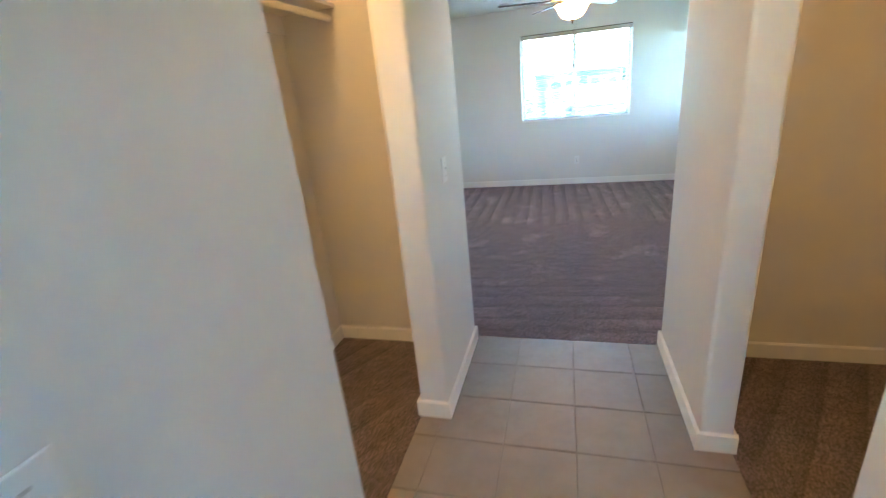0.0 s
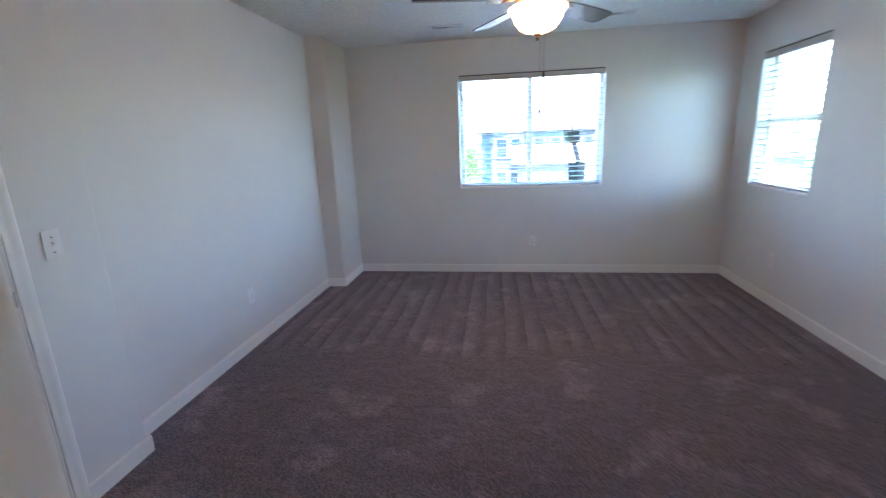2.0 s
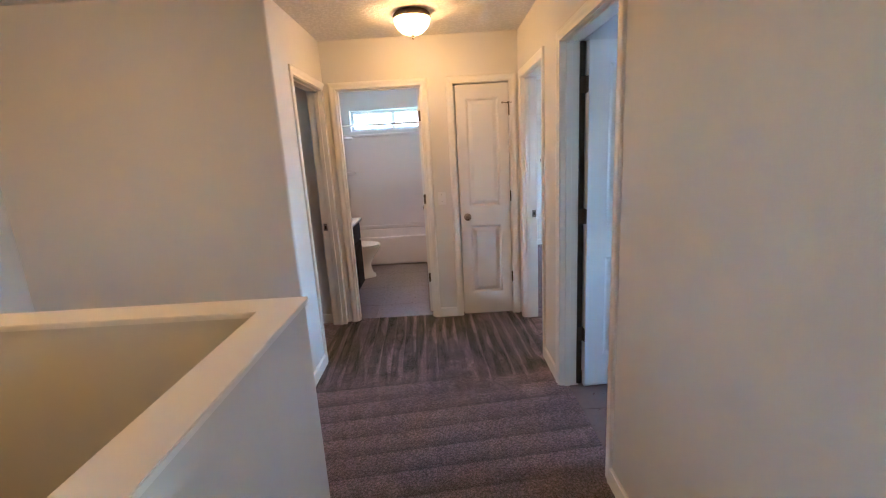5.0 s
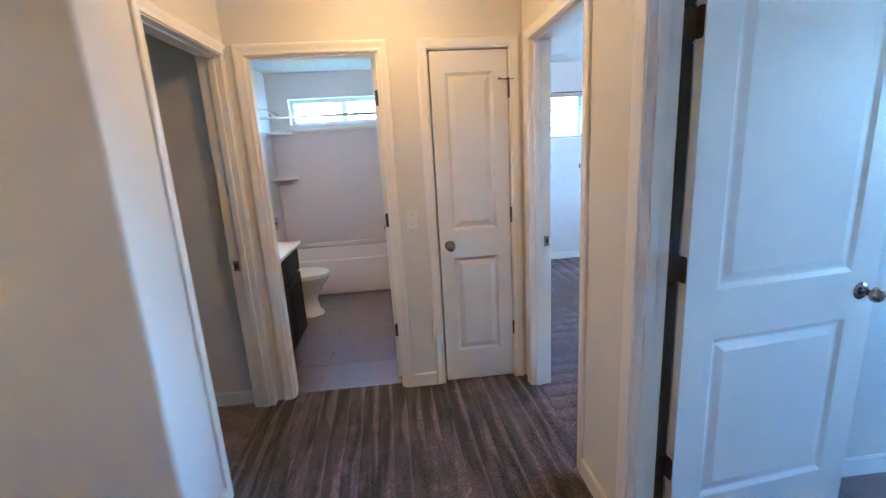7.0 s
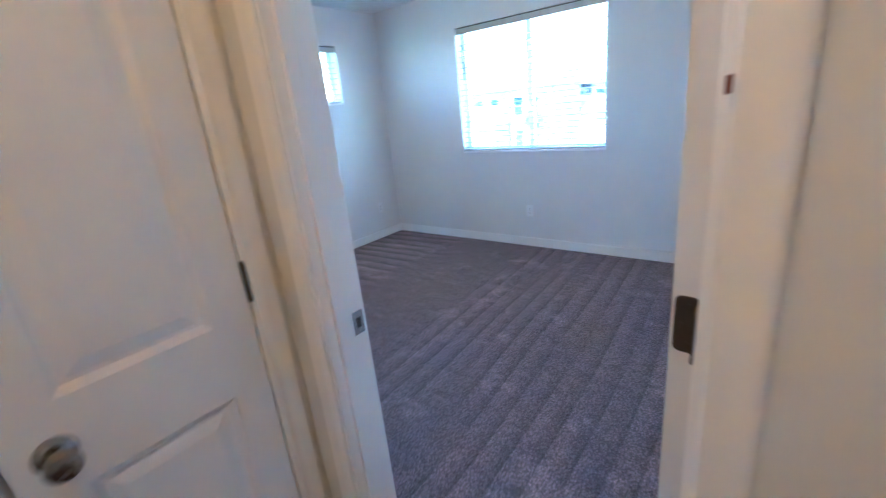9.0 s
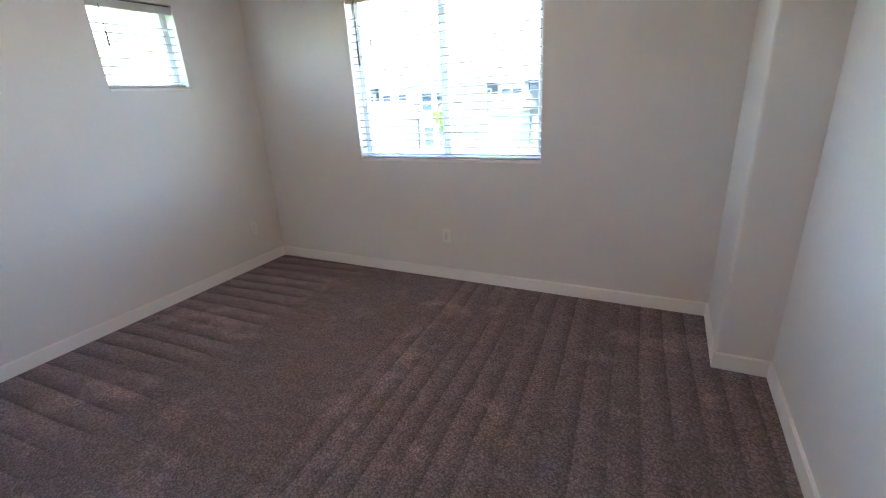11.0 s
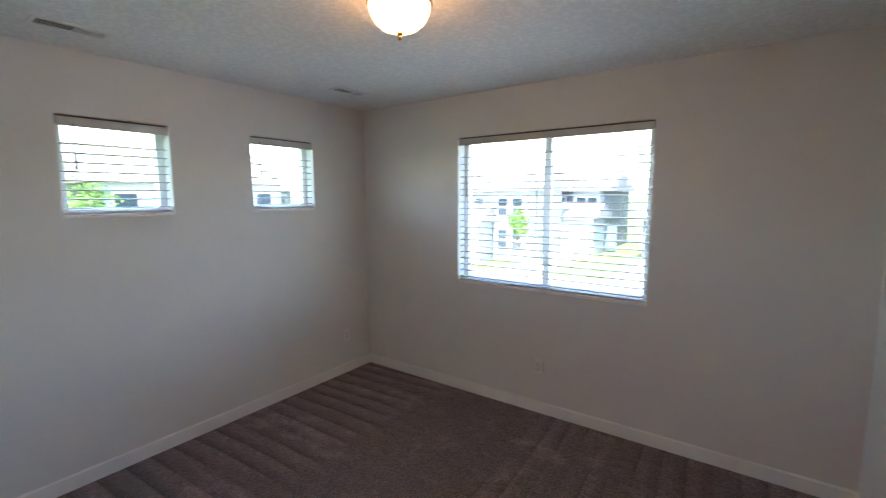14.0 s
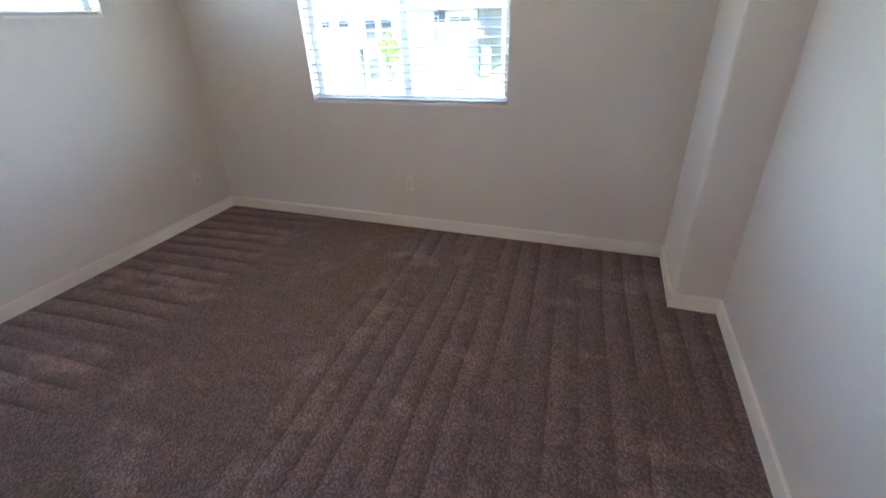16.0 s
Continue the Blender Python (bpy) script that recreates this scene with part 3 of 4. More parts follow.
def knob(parent, x, z, t=0.035):
    """Round knob with a rose on each face, and the latch plate on the edge."""
    for s, y in ((1, 0.0), (-1, -t)):
        turn = Matrix.Translation((x, y, z)) @ Matrix.Rotation(radians(-90 * s), 4, "X")
        bm = lathe(bmesh.new(), ((0, 0), (0.032, 0), (0.032, 0.004), (0.026, 0.009), (0.013, 0.011), (0.011, 0.03), (0.015, 0.036), (0.026, 0.044), (0.0275, 0.055), (0.022, 0.064), (0.010, 0.068), (0, 0.068)), 24, turn)
        part("door_knob", bm, NICKEL, parent, "satin nickel round door knob", True)


def rounded_plate(m, u, v, t, bm=None, r=0.009):
    """A flat plate in the local xy plane, half sizes u and v, with rounded corners, t thick along z."""
    bm = bm or bmesh.new()
    pts = [(sx * (u - r) + r * math.cos(a), sy * (v - r) + r * math.sin(a))
           for sx, sy, a0 in ((1, 1, 0), (-1, 1, 90), (-1, -1, 180), (1, -1, 270)) for a in [radians(a0 + 22.5 * k) for k in range(5)]]
    rings = [[bm.verts.new(m @ Vector((x, y, z))) for x, y in pts] for z in (0, t)]
    bm.faces.new(rings[0][::-1])
    bm.faces.new(rings[1])
    for i in range(len(pts)):
        k = (i + 1) % len(pts)
        bm.faces.new((rings[0][i], rings[0][k], rings[1][k], rings[1][i]))
    bmesh.ops.recalc_face_normals(bm, faces=bm.faces)
    return bm


def hinges(parent, zs, t=0.035, leaf=True):
    """Butt hinges at the hinge edge; the barrel stands proud of the y=0 face."""
    for z in zs:
        bm = bmesh.new()
        for k in range(5):
            rod(bm, (-0.004, 0.006, z - 0.044 + k * 0.018), (-0.004, 0.006, z - 0.044 + k * 0.018 + 0.0165), 0.0058, seg=10)
        rod(bm, (-0.004, 0.006, z - 0.048), (-0.004, 0.006, z + 0.05), 0.0038, seg=10)
        h = part("hinge", bm, HINGE, parent, "aged steel butt hinge", True)
        if leaf:
            bm = rounded_plate(Matrix.Translation((-0.0018, -0.014, z)) @ Matrix.Rotation(radians(90), 4, "Y"), 0.044, 0.016, 0.0018)
            rounded_plate(Matrix.Translation((-0.020, 0.0025, z)) @ Matrix.Rotation(radians(-90), 4, "X") @ Matrix.Rotation(radians(90), 4, "Z"), 0.044, 0.016, 0.0022, bm)
            for dz, dy in ((-0.030, 0.005), (0.0, -0.004), (0.030, 0.005)):
                rod(bm, (-0.0016, -0.016 + dy, z + dz), (-0.0028, -0.016 + dy, z + dz), 0.0038, seg=8)
                rod(bm, (-0.022 + dy, 0.0045, z + dz), (-0.022 + dy, 0.0056, z + dz), 0.0038, seg=8)
            part("hinge_leaf", bm, HINGE, h)


def door(name, m, w, label, leaf=True, knob_z=0.93, h=2.03):
    root = solid(name, door_slab(w, h), DOORS, label, "door")
    root.matrix_world = m
    knob(root, w - (0.065 if leaf else 0.063), knob_z)
    hinges(root, (0.34, 1.08, h - 0.22), leaf=leaf)
    return root


# master door stands open against the south wall; slab from y 3.115 to 3.15
door("door_1", pose(-1.302, 3.115, 0.012) @ Matrix.Diagonal((1, -1, 1, 1)), 0.775, "white two-panel door standing open into the master bedroom")
# laundry door, open into the laundry
door("door_2", pose(-3.757, 4.312, 0.012, 0, 0, 96), 0.775, "white two-panel door standing open into the laundry room")
# linen cupboard door, closed, hinged at its far edge from the bath
linen = door("door_3", pose(-5.092, 4.0895, 0.012, 0, 0, -90), 0.446, "narrow white two-panel linen cupboard door, closed", leaf=False, knob_z=0.912)
bm = bmesh.new()
rod(bm, (-0.004, 0.006, 1.86), (-0.004, 0.006, 1.875), 0.012)
rod(bm, (-0.004, 0.006, 1.867), (0.05, 0.030, 1.867), 0.0035)
rod(bm, (0.05, 0.030, 1.867), (0.058, 0.034, 1.867), 0.008)
rod(bm, (-0.004, 0.006, 1.867), (-0.03, 0.022, 1.867), 0.0035)
part("hinge_pin_stop", bm, NICKEL, linen, "nickel hinge-pin door stop")
# bedroom door, open into the bedroom; bath door open into the bathroom
door("door_4", pose(-4.236, 4.300, 0.012, 0, 0, 84) @ Matrix.Diagonal((1, -1, 1, 1)), 0.706, "white two-panel door standing open into the bedroom")
door("door_5", pose(-5.207, 3.351, 0.012, 0, 0, 177) @ Matrix.Diagonal((1, -1, 1, 1)), 0.70, "white two-panel door standing open into the bathroom")


# ---- windows and blinds ----
def frame_of(axis, face, sign):
    """Matrix from local (u along the wall, d outwards into the wall, z up) to the world."""
    if axis == 0:
        return Matrix(((1, 0, 0, 0), (0, sign, 0, face), (0, 0, 1, 0), (0, 0, 0, 1)))
    return Matrix(((0, sign, 0, face), (1, 0, 0, 0), (0, 0, 1, 0), (0, 0, 0, 1)))


def window(name, axis, face, sign, o, split="vertical", label="white vinyl slider window"):
    m = frame_of(axis, face, sign)
    u0, u1, z0, z1 = o
    root = thing(name, m, label, "window", kind="structure")
    d0, d1, f = 0.095, 0.150, 0.045
    bm = bmesh.new()
    for a, b, c, e in ((u0, u0 + f, z0, z1), (u1 - f, u1, z0, z1), (u0 + f, u1 - f, z0, z0 + f), (u0 + f, u1 - f, z1 - f, z1)):
        box(bm, a, b, d0, d1, c, e, 0.004)
    part("window_frame", bm, VINYL, root)
    mid = (u0 + u1) / 2
    if split == "vertical":
        bays = ((u0 + f, mid - 0.02, z0 + f, z1 - f), (mid + 0.02, u1 - f, z0 + f, z1 - f))
        part("meeting_stile", box(bmesh.new(), mid - 0.028, mid + 0.028, d0 + 0.005, d1 - 0.006, z0 + f, z1 - f, 0.004), VINYL, root)
    elif split == "horizontal":
        zm = (z0 + z1) / 2
        bays = ((u0 + f, u1 - f, z0 + f, zm - 0.02), (u0 + f, u1 - f, zm + 0.02, z1 - f))
        part("meeting_rail", box(bmesh.new(), u0 + f, u1 - f, d0 + 0.005, d1 - 0.006, zm - 0.026, zm + 0.026, 0.004), VINYL, root)
    else:
        bays = ((u0 + f, u1 - f, z0 + f, z1 - f),)
    for a, b, c, e in bays:
        pane = part("pane", box(bmesh.new(), a - 0.004, b + 0.004, d0 + 0.028, d0 + 0.032, c - 0.004, e + 0.004), GLASS, root)
        pane.visible_shadow = False
    part("window_sill", box(bmesh.new(), u0 + 0.001, u1 - 0.001, -0.004, d0, z0 - 0.002, z0 + 0.016, 0.003), TRIM, root)
    return root


def blind(axis, face, sign, o, wand_at=0.09, tilt=0, label="white faux-wood venetian blind with slats open", cords=2, lift=0.0):
    m = frame_of(axis, face, sign)
    u0, u1, z0, z1 = o
    root = thing("window_blind", m, label, "blind", group="window blinds")
    a, b = u0 + 0.006, u1 - 0.006
    # rail borrows the dark wand colour to paint the shadow gap over the valance
    part("head_rail", box(bmesh.new(), a, b, 0.018, 0.072, z1 - 0.045, z1 - 0.001, 0.002), WAND, root, "head rail coloured dark for the shadow above the valance")
    part("valance", box(bmesh.new(), a, b, 0.004, 0.013, z1 - 0.062, z1 - 0.012, 0.003), SLAT, root)
    slat = bmesh.new()
    n = 5
    prof = [(-0.025 + 0.05 * i / n, 0.003 * (1 - (2 * i / n - 1) ** 2)) for i in range(n + 1)]
    rows = [[slat.verts.new((u, d, z + dz)) for d, z in prof] for u in (a + 0.004, b - 0.004) for dz in (0.0024, -0.0024)]
    for i in range(n):
        slat.faces.new((rows[0][i], rows[2][i], rows[2][i + 1], rows[0][i + 1]))
        slat.faces.new((rows[1][i + 1], rows[3][i + 1], rows[3][i], rows[1][i]))
        slat.faces.new((rows[0][i + 1], rows[1][i + 1], rows[1][i], rows[0][i]))
        slat.faces.new((rows[2][i], rows[3][i], rows[3][i + 1], rows[2][i + 1]))
    for i, s in ((0, 1), (n, -1)):
        slat.faces.new((rows[0][i], rows[1][i], rows[3][i], rows[2][i])[::s])
    bmesh.ops.recalc_face_normals(slat, faces=slat.faces)
    me = mesh_of("slat", slat, SLAT)
    count = int((z1 - z0 - 0.11) / 0.0510)
    low = z0 + 0.05
    for i in range(count):
        ob = new("slat", me)
        ob.parent = root
        ob.matrix_basis = pose(random.uniform(-0.0015, 0.0015), 0.044, low + i * 0.0510, tilt + random.uniform(-1.5, 1.5), 0, 0)
    part("bottom_rail", box(bmesh.new(), a + 0.004, b - 0.004, 0.021, 0.067, z0 + 0.018, z0 + 0.032, 0.003), SLAT, root)
    for k in range(cords):
        u = a + (b - a) * (0.12 + 0.76 * k / max(1, cords - 1))
        bm = bmesh.new()
        for d in (0.019, 0.069):
            rod(bm, (u, d, z0 + 0.03), (u, d, z1 - 0.04), 0.0011, seg=5)
        part("ladder_cord", bm, SLAT, root)
    bm = bmesh.new()
    u, drop = a + wand_at, min(0.42, (z1 - z0) * 0.42)
    rod(bm, (u, 0.000, z1 - 0.055), (u, 0.000, z1 - 0.055 - drop * 0.62), 0.0028, seg=6)
    rod(bm, (u, 0.000, z1 - 0.055 - drop * 0.6), (u, 0.000, z1 - 0.055 - drop), 0.0058, 0.0072, seg=8)
    rod(bm, (u, 0.000, z1 - 0.045), (u, 0.006, z1 - 0.066), 0.002, seg=6)
    part("wand", bm, WAND, root, "dark tilt wand")
    if lift:
        v = a + lift
        bm = rod(bmesh.new(), (v, 0.001, z1 - 0.06), (v, 0.001, z1 - 0.30), 0.0011, seg=5)
        cord = part("lift_cord", bm, SLAT, root)
        part("tassel", rod(bmesh.new(), (v, 0.001, z1 - 0.30), (v, 0.001, z1 - 0.36), 0.004, 0.007, 8), WAND, cord, "dark cord tassel")
    return root


window("window_1", 0, NORTH, 1, WIN_MASTER)
window("window_2", 1, EAST, 1, WIN_SIDE, "horizontal", "white vinyl single-hung window")
window("window_3", 0, NORTH, 1, WIN_BED)
window("window_4", 1, WEST, -1, WIN_S1, "none", "small fixed white vinyl window")
window("window_5", 1, WEST, -1, WIN_S2, "none", "small fixed white vinyl window")
window("window_6", 1, WEST, -1, WIN_BATH, "vertical", "small high white vinyl slider window over the tub")
# made-up laundry window, so that daylight reaches the open door
window("added_window_laundry", 0, NORTH, 1, WIN_LAUNDRY_ADDED)
# invented stair window, there only to brighten stairwell and landing
window("added_window_stair", 0, 0.8, -1, WIN_STAIR_ADDED)
# invented study window, sized by how bright the study should be
window("added_window_study", 0, 0.8, -1, WIN_STUDY_ADDED)
# invented passage window behind the camera, a daylight source only
window("added_window_passage", 0, -0.9, -1, WIN_PASSAGE_ADDED)
blind(0, NORTH, 1, WIN_MASTER, 0.06, cords=3)
blind(1, EAST, 1, WIN_SIDE, 0.06)
blind(0, NORTH, 1, WIN_BED, 0.075, cords=3, lift=0.19)
blind(1, WEST, -1, WIN_S1, 0.07, label="small white venetian blind with slats open")
blind(1, WEST, -1, WIN_S2, 0.07, label="small white venetian blind with slats open")


# ---- switches, outlets, vents, small fixtures ----
def facing(x, y, z, nx, ny):
    """Pose whose local -y looks along the wall's normal."""
    return pose(x, y, z, 0, 0, math.degrees(math.atan2(ny, nx)) + 90)


def cover_plate(root):
    bm = bmesh.new()
    box(bm, -0.035, 0.035, -0.006, 0.0, -0.0575, 0.0575, 0.0025)
    part("cover_plate", bm, PLATE, root)


def light_switch(x, y, z, nx, ny, label="white toggle light switch on the wall"):
    root = thing("light_switch", facing(x, y, z, nx, ny), label, "switch", "light switches")
    cover_plate(root)
    bm = box(bmesh.new(), -0.006, 0.006, -0.0075, -0.0055, -0.013, 0.013, 0.0005)
    part("toggle_collar", bm, PLATE, root)
    bm = box(bmesh.new(), -0.004, 0.004, -0.019, -0.006, -0.001, 0.010, 0.001)
    bmesh.ops.rotate(bm, verts=bm.verts, cent=(0, -0.006, 0), matrix=Matrix.Rotation(radians(-18), 3, "X"))
    part("toggle", bm, PLATE, root)
    for dz in (-0.030, 0.030):
        part("screw", rod(bmesh.new(), (0, -0.0055, dz), (0, -0.0068, dz), 0.003, seg=10), NICKEL, root)
    return root


def outlet(x, y, z, nx, ny, label="white duplex outlet on the wall"):
    root = thing("outlet", facing(x, y, z, nx, ny), label, "outlet", "outlets")
    cover_plate(root)
    for dz in (-0.0195, 0.0195):
        sock = part("socket", box(bmesh.new(), -0.0165, 0.0165, -0.0085, -0.0055, dz - 0.0135, dz + 0.0135, 0.004), PLATE, root)
        bm = bmesh.new()
        for dx in (-0.0065, 0.0065):
            box(bm, dx - 0.0012, dx + 0.0012, -0.0090, -0.0080, dz - 0.002, dz + 0.006)
        rod(bm, (0, -0.0080, dz - 0.007), (0, -0.0090, dz - 0.007), 0.0024, seg=8)
        part("slots", bm, SLOT, sock)
    part("screw", rod(bmesh.new(), (0, -0.0055, 0), (0, -0.0066, 0), 0.003, seg=10), NICKEL, root)
    return root


light_switch(0.0, 2.626, 1.142, 1, 0)
light_switch(0.0, 0.885, 1.105, 1, 0)
light_switch(-1.31, 4.11, 1.11, 1, 0)
light_switch(-5.085, 3.487, 1.105, 1, 0)
light_switch(-5.085, 2.02, 1.085, 1, 0)
outlet(0.717, NORTH, 0.356, 0, -1)
outlet(EAST, 6.575, 0.38, -1, 0)
outlet(-1.435, 5.51, 0.39, 1, 0)
outlet(-6.12, NORTH, 0.36, 0, -1)
outlet(WEST, 7.144, 0.356, 1, 0)
outlet(WEST, 4.731, 0.405, 1, 0)
outlet(-2.23, 4.175, 0.37, 0, -1)


def ceiling_vent(x, y, along_x=True):
    """Steel register: frame with two banks of louvres."""
    root = thing("ceiling_vent", pose(x, y, 2.44, 0, 0, 0 if along_x else 90), "white steel ceiling register with open louvres", "vent", "ceiling registers")
    w, d = 0.30, 0.13
    bm = bmesh.new()
    for a, b, c, e in ((-w / 2, w / 2, -d / 2, -d / 2 + 0.02), (-w / 2, w / 2, d / 2 - 0.02, d / 2), (-w / 2, -w / 2 + 0.02, -d / 2 + 0.02, d / 2 - 0.02), (w / 2 - 0.02, w / 2, -d / 2 + 0.02, d / 2 - 0.02)):
        box(bm, a, b, c, e, -0.008, 0.0, 0.002)
    part("vent_frame", bm, PLATE, root)
    # flat dark sheet painted in for the unlit duct above the louvres
    part("dark_duct_sheet", box(bmesh.new(), -w / 2 + 0.02, w / 2 - 0.02, -d / 2 + 0.02, d / 2 - 0.02, -0.0015, -0.0005), SLOT, root)
    for i in range(5):
        y0 = -d / 2 + 0.028 + i * 0.0175
        for x0, x1, t, e in ((-w / 2 + 0.021, -0.004, 35, 0.0055), (0.004, w / 2 - 0.021, -10, 0.0036)):
            bm = box(bmesh.new(), x0, x1, y0 - e, y0 + e, -0.0055, -0.0045)
            bmesh.ops.rotate(bm, verts=bm.verts, cent=(0, y0, -0.005), matrix=Matrix.Rotation(radians(t * 0.6), 3, "X"))
            part("slat", bm, PLATE, root)
    return root


ceiling_vent(-0.085, 6.91)
ceiling_vent(1.377, 6.893)
ceiling_vent(-7.53, 5.19, False)
ceiling_vent(-7.45, 6.84, False)


def ceiling_light(x, y, material, label, r=0.128):
    """Flush dome: bronze pan, alabaster glass bowl, finial."""
    root = thing("ceiling_light", pose(x, y, 2.44), label, "ceiling light", "flush ceiling lights")
    part("pan", lathe(bmesh.new(), ((0, 0), (r * 0.86, 0), (r * 0.95, -0.012), (r * 1.0, -0.026), (r * 1.02, -0.036), (r * 0.97, -0.042), (r * 0.92, -0.040), (0, -0.036)), 40), BRONZE, root, "brushed bronze pan", True)
    k = r * 0.95
    part("bowl", lathe(bmesh.new(), ((k, -0.040), (k * 1.0, -0.052), (k * 0.95, -0.075), (k * 0.82, -0.102), (k * 0.6, -0.126), (k * 0.33, -0.140), (0, -0.145)), 40), material, root, "glowing alabaster glass bowl", True)
    part("finial", lathe(bmesh.new(), ((0, -0.143), (0.014, -0.145), (0.014, -0.150), (0.006, -0.154), (0.009, -0.162), (0.006, -0.170), (0, -0.174)), 16), BRONZE, root, "", True)
    return root


ceiling_light(-4.47, 3.35, glow("hall_lamp_glass", WARM, LAMP_HALL), "lit alabaster dome ceiling light with bronze pan in the hall")
ceiling_light(-6.065, 5.85, glow("bedroom_lamp_glass", WARM, LAMP_BED), "lit alabaster dome ceiling light with bronze pan in the bedroom")
ceiling_light(-2.3, 1.75, glow("stair_lamp_glass", WARM, LAMP_STAIR), "lit alabaster dome ceiling light with bronze pan over the stairs")
closet_glass = glow("closet_lamp_glass", AMBER, LAMP_CLOSET)
ceiling_light(-0.50, 1.6, closet_glass, "lit dome ceiling light in the closet", 0.128)
ceiling_light(1.75, 1.7, glow("closet_lamp_glass_dim", AMBER, LAMP_CLOSET * 0.45), "lit dome ceiling light in the closet", 0.128)


def ceiling_fan(x, y):
    root = thing("ceiling_fan", pose(x, y, 2.395), "bronze ceiling fan with five dark blades and lit glass bowl", "ceiling fan")
    part("canopy", lathe(bmesh.new(), ((0, 0.045), (0.065, 0.045), (0.062, 0.025), (0.04, 0.0), (0.018, -0.01), (0, -0.01)), 28), BRONZE, root, "", True)
    part("down_rod", rod(bmesh.new(), (0, 0, -0.005), (0, 0, -0.115), 0.013), BRONZE, root, "", True)
    part("motor_housing", lathe(bmesh.new(), ((0, -0.10), (0.05, -0.105), (0.13, -0.112), (0.152, -0.125), (0.157, -0.15), (0.155, -0.20), (0.148, -0.215), (0.12, -0.235), (0.08, -0.25), (0.06, -0.27), (0, -0.27)), 40), BRONZE, root, "", True)
    part("light_fitter", lathe(bmesh.new(), ((0, -0.265), (0.055, -0.265), (0.07, -0.28), (0.075, -0.292), (0, -0.295)), 32), BRONZE, root, "", True)
    part("bowl", lathe(bmesh.new(), ((0.09, -0.278), (0.143, -0.284), (0.153, -0.292), (0.146, -0.302), (0.131, -0.322), (0.119, -0.352), (0.092, -0.388), (0.048, -0.408), (0, -0.413)), 40), glow("fan_lamp_glass", WARM, LAMP_FAN), root, "lit frosted glass bell bowl", True)
    part("finial", lathe(bmesh.new(), ((0, -0.408), (0.020, -0.412), (0.020, -0.420), (0.008, -0.426), (0.010, -0.436), (0.006, -0.446), (0, -0.450)), 16), BRONZE, root, "", True)
    for x, y, low in ((0.03, -0.06, -0.610), (0.01, -0.065, -0.785)):
        chain = part("pull_chain", rod(bmesh.new(), (x, y, -0.26), (x, y, low), 0.0008, seg=5), BRONZE, root)
        part("chain_pull", lathe(bmesh.new(), ((0, low - 0.042), (0.005, low - 0.038), (0.008, low - 0.02), (0.004, low), (0, low)), 10, Matrix.Translation((x, y, 0))), BLADE, chain, "dark wooden chain pull", True)
    for k in range(5):
        turn = Matrix.Rotation(radians(-95 + 72 * k), 4, "Z")
        bm = bmesh.new()
        rod(bm, (0.10, 0.0, -0.236), (0.20, 0.03, -0.250), 0.009, 0.007, 8)
        rod(bm, (0.10, 0.0, -0.236), (0.20, -0.03, -0.250), 0.009, 0.007, 8)
        box(bm, 0.19, 0.265, -0.042, 0.042, -0.257, -0.249, 0.003)
        bmesh.ops.transform(bm, matrix=turn, verts=bm.verts)
        part("blade_arm", bm, BRONZE, root, "", True)
        bm = bmesh.new()
        outline = [(0.22, -0.052), (0.30, -0.058), (0.45, -0.066), (0.58, -0.070), (0.635, -0.066), (0.655, -0.050), (0.66, 0.0), (0.655, 0.050), (0.635, 0.066), (0.58, 0.070), (0.45, 0.066), (0.30, 0.058), (0.22, 0.052)]
        face = bm.faces.new([bm.verts.new((u, v, 0)) for u, v in outline])
        up = bmesh.ops.extrude_face_region(bm, geom=[face])["geom"]
        bmesh.ops.translate(bm, verts=[g for g in up if isinstance(g, bmesh.types.BMVert)], vec=(0, 0, 0.006))
        bmesh.ops.recalc_face_normals(bm, faces=bm.faces)
        bmesh.ops.transform(bm, matrix=turn @ Matrix.Translation((0, 0, -0.250)) @ Matrix.Rotation(radians(-12), 4, "X"), verts=bm.verts)
        part("blade", bm, BLADE, root, "dark wood fan blade")
    return root


ceiling_fan(0.61, 5.26)

# smoke alarm by the entrance to the master bedroom
alarm = thing("smoke_alarm", pose(-0.80, 5.06, 2.44), "round white plastic smoke alarm on the ceiling", "smoke alarm")
part("base", lathe(bmesh.new(), ((0, 0), (0.068, 0), (0.068, -0.012), (0.062, -0.014), (0, -0.014)), 28), PLATE, alarm, "", True)
part("cover", lathe(bmesh.new(), ((0.060, -0.013), (0.058, -0.030), (0.045, -0.040), (0, -0.042)), 28), PLATE, alarm, "", True)

# ---- closets ----
shelf = thing("closet_shelf", pose(-0.90, 0.865, 1.93), "white painted closet shelf on wall cleats with hanging rod", "shelf")
part("shelf_board", box(bmesh.new(), 0.0, 0.32, 0.0, 2.12, 0.0, 0.018, 0.002), TRIM, shelf)
part("cleat", box(bmesh.new(), 0.0, 0.018, 0.0, 2.102, -0.09, 0.0, 0.002), TRIM, shelf)
part("cleat", box(bmesh.new(), 0.0, 0.60, 2.102, 2.12, -0.09, 0.0, 0.002), TRIM, shelf)
part("hanging_rod", rod(bmesh.new(), (0.28, 0.0, -0.045), (0.28, 2.102, -0.045), 0.016, seg=16), TRIM, shelf, "", True)

# ---- bathroom ----
bm = bmesh.new()
box(bm, WEST, -7.17, 1.97, 3.56, 0.0, 0.40, 0.02, 4)
top = [f for f in bm.faces if f.normal.z > 0.9 and f.calc_area() > 0.3]
inner = bmesh.ops.inset_region(bm, faces=top, thickness=0.075)
bmesh.ops.translate(bm, verts=list({v for f in top for v in f.verts}), vec=(0, 0, -0.34))
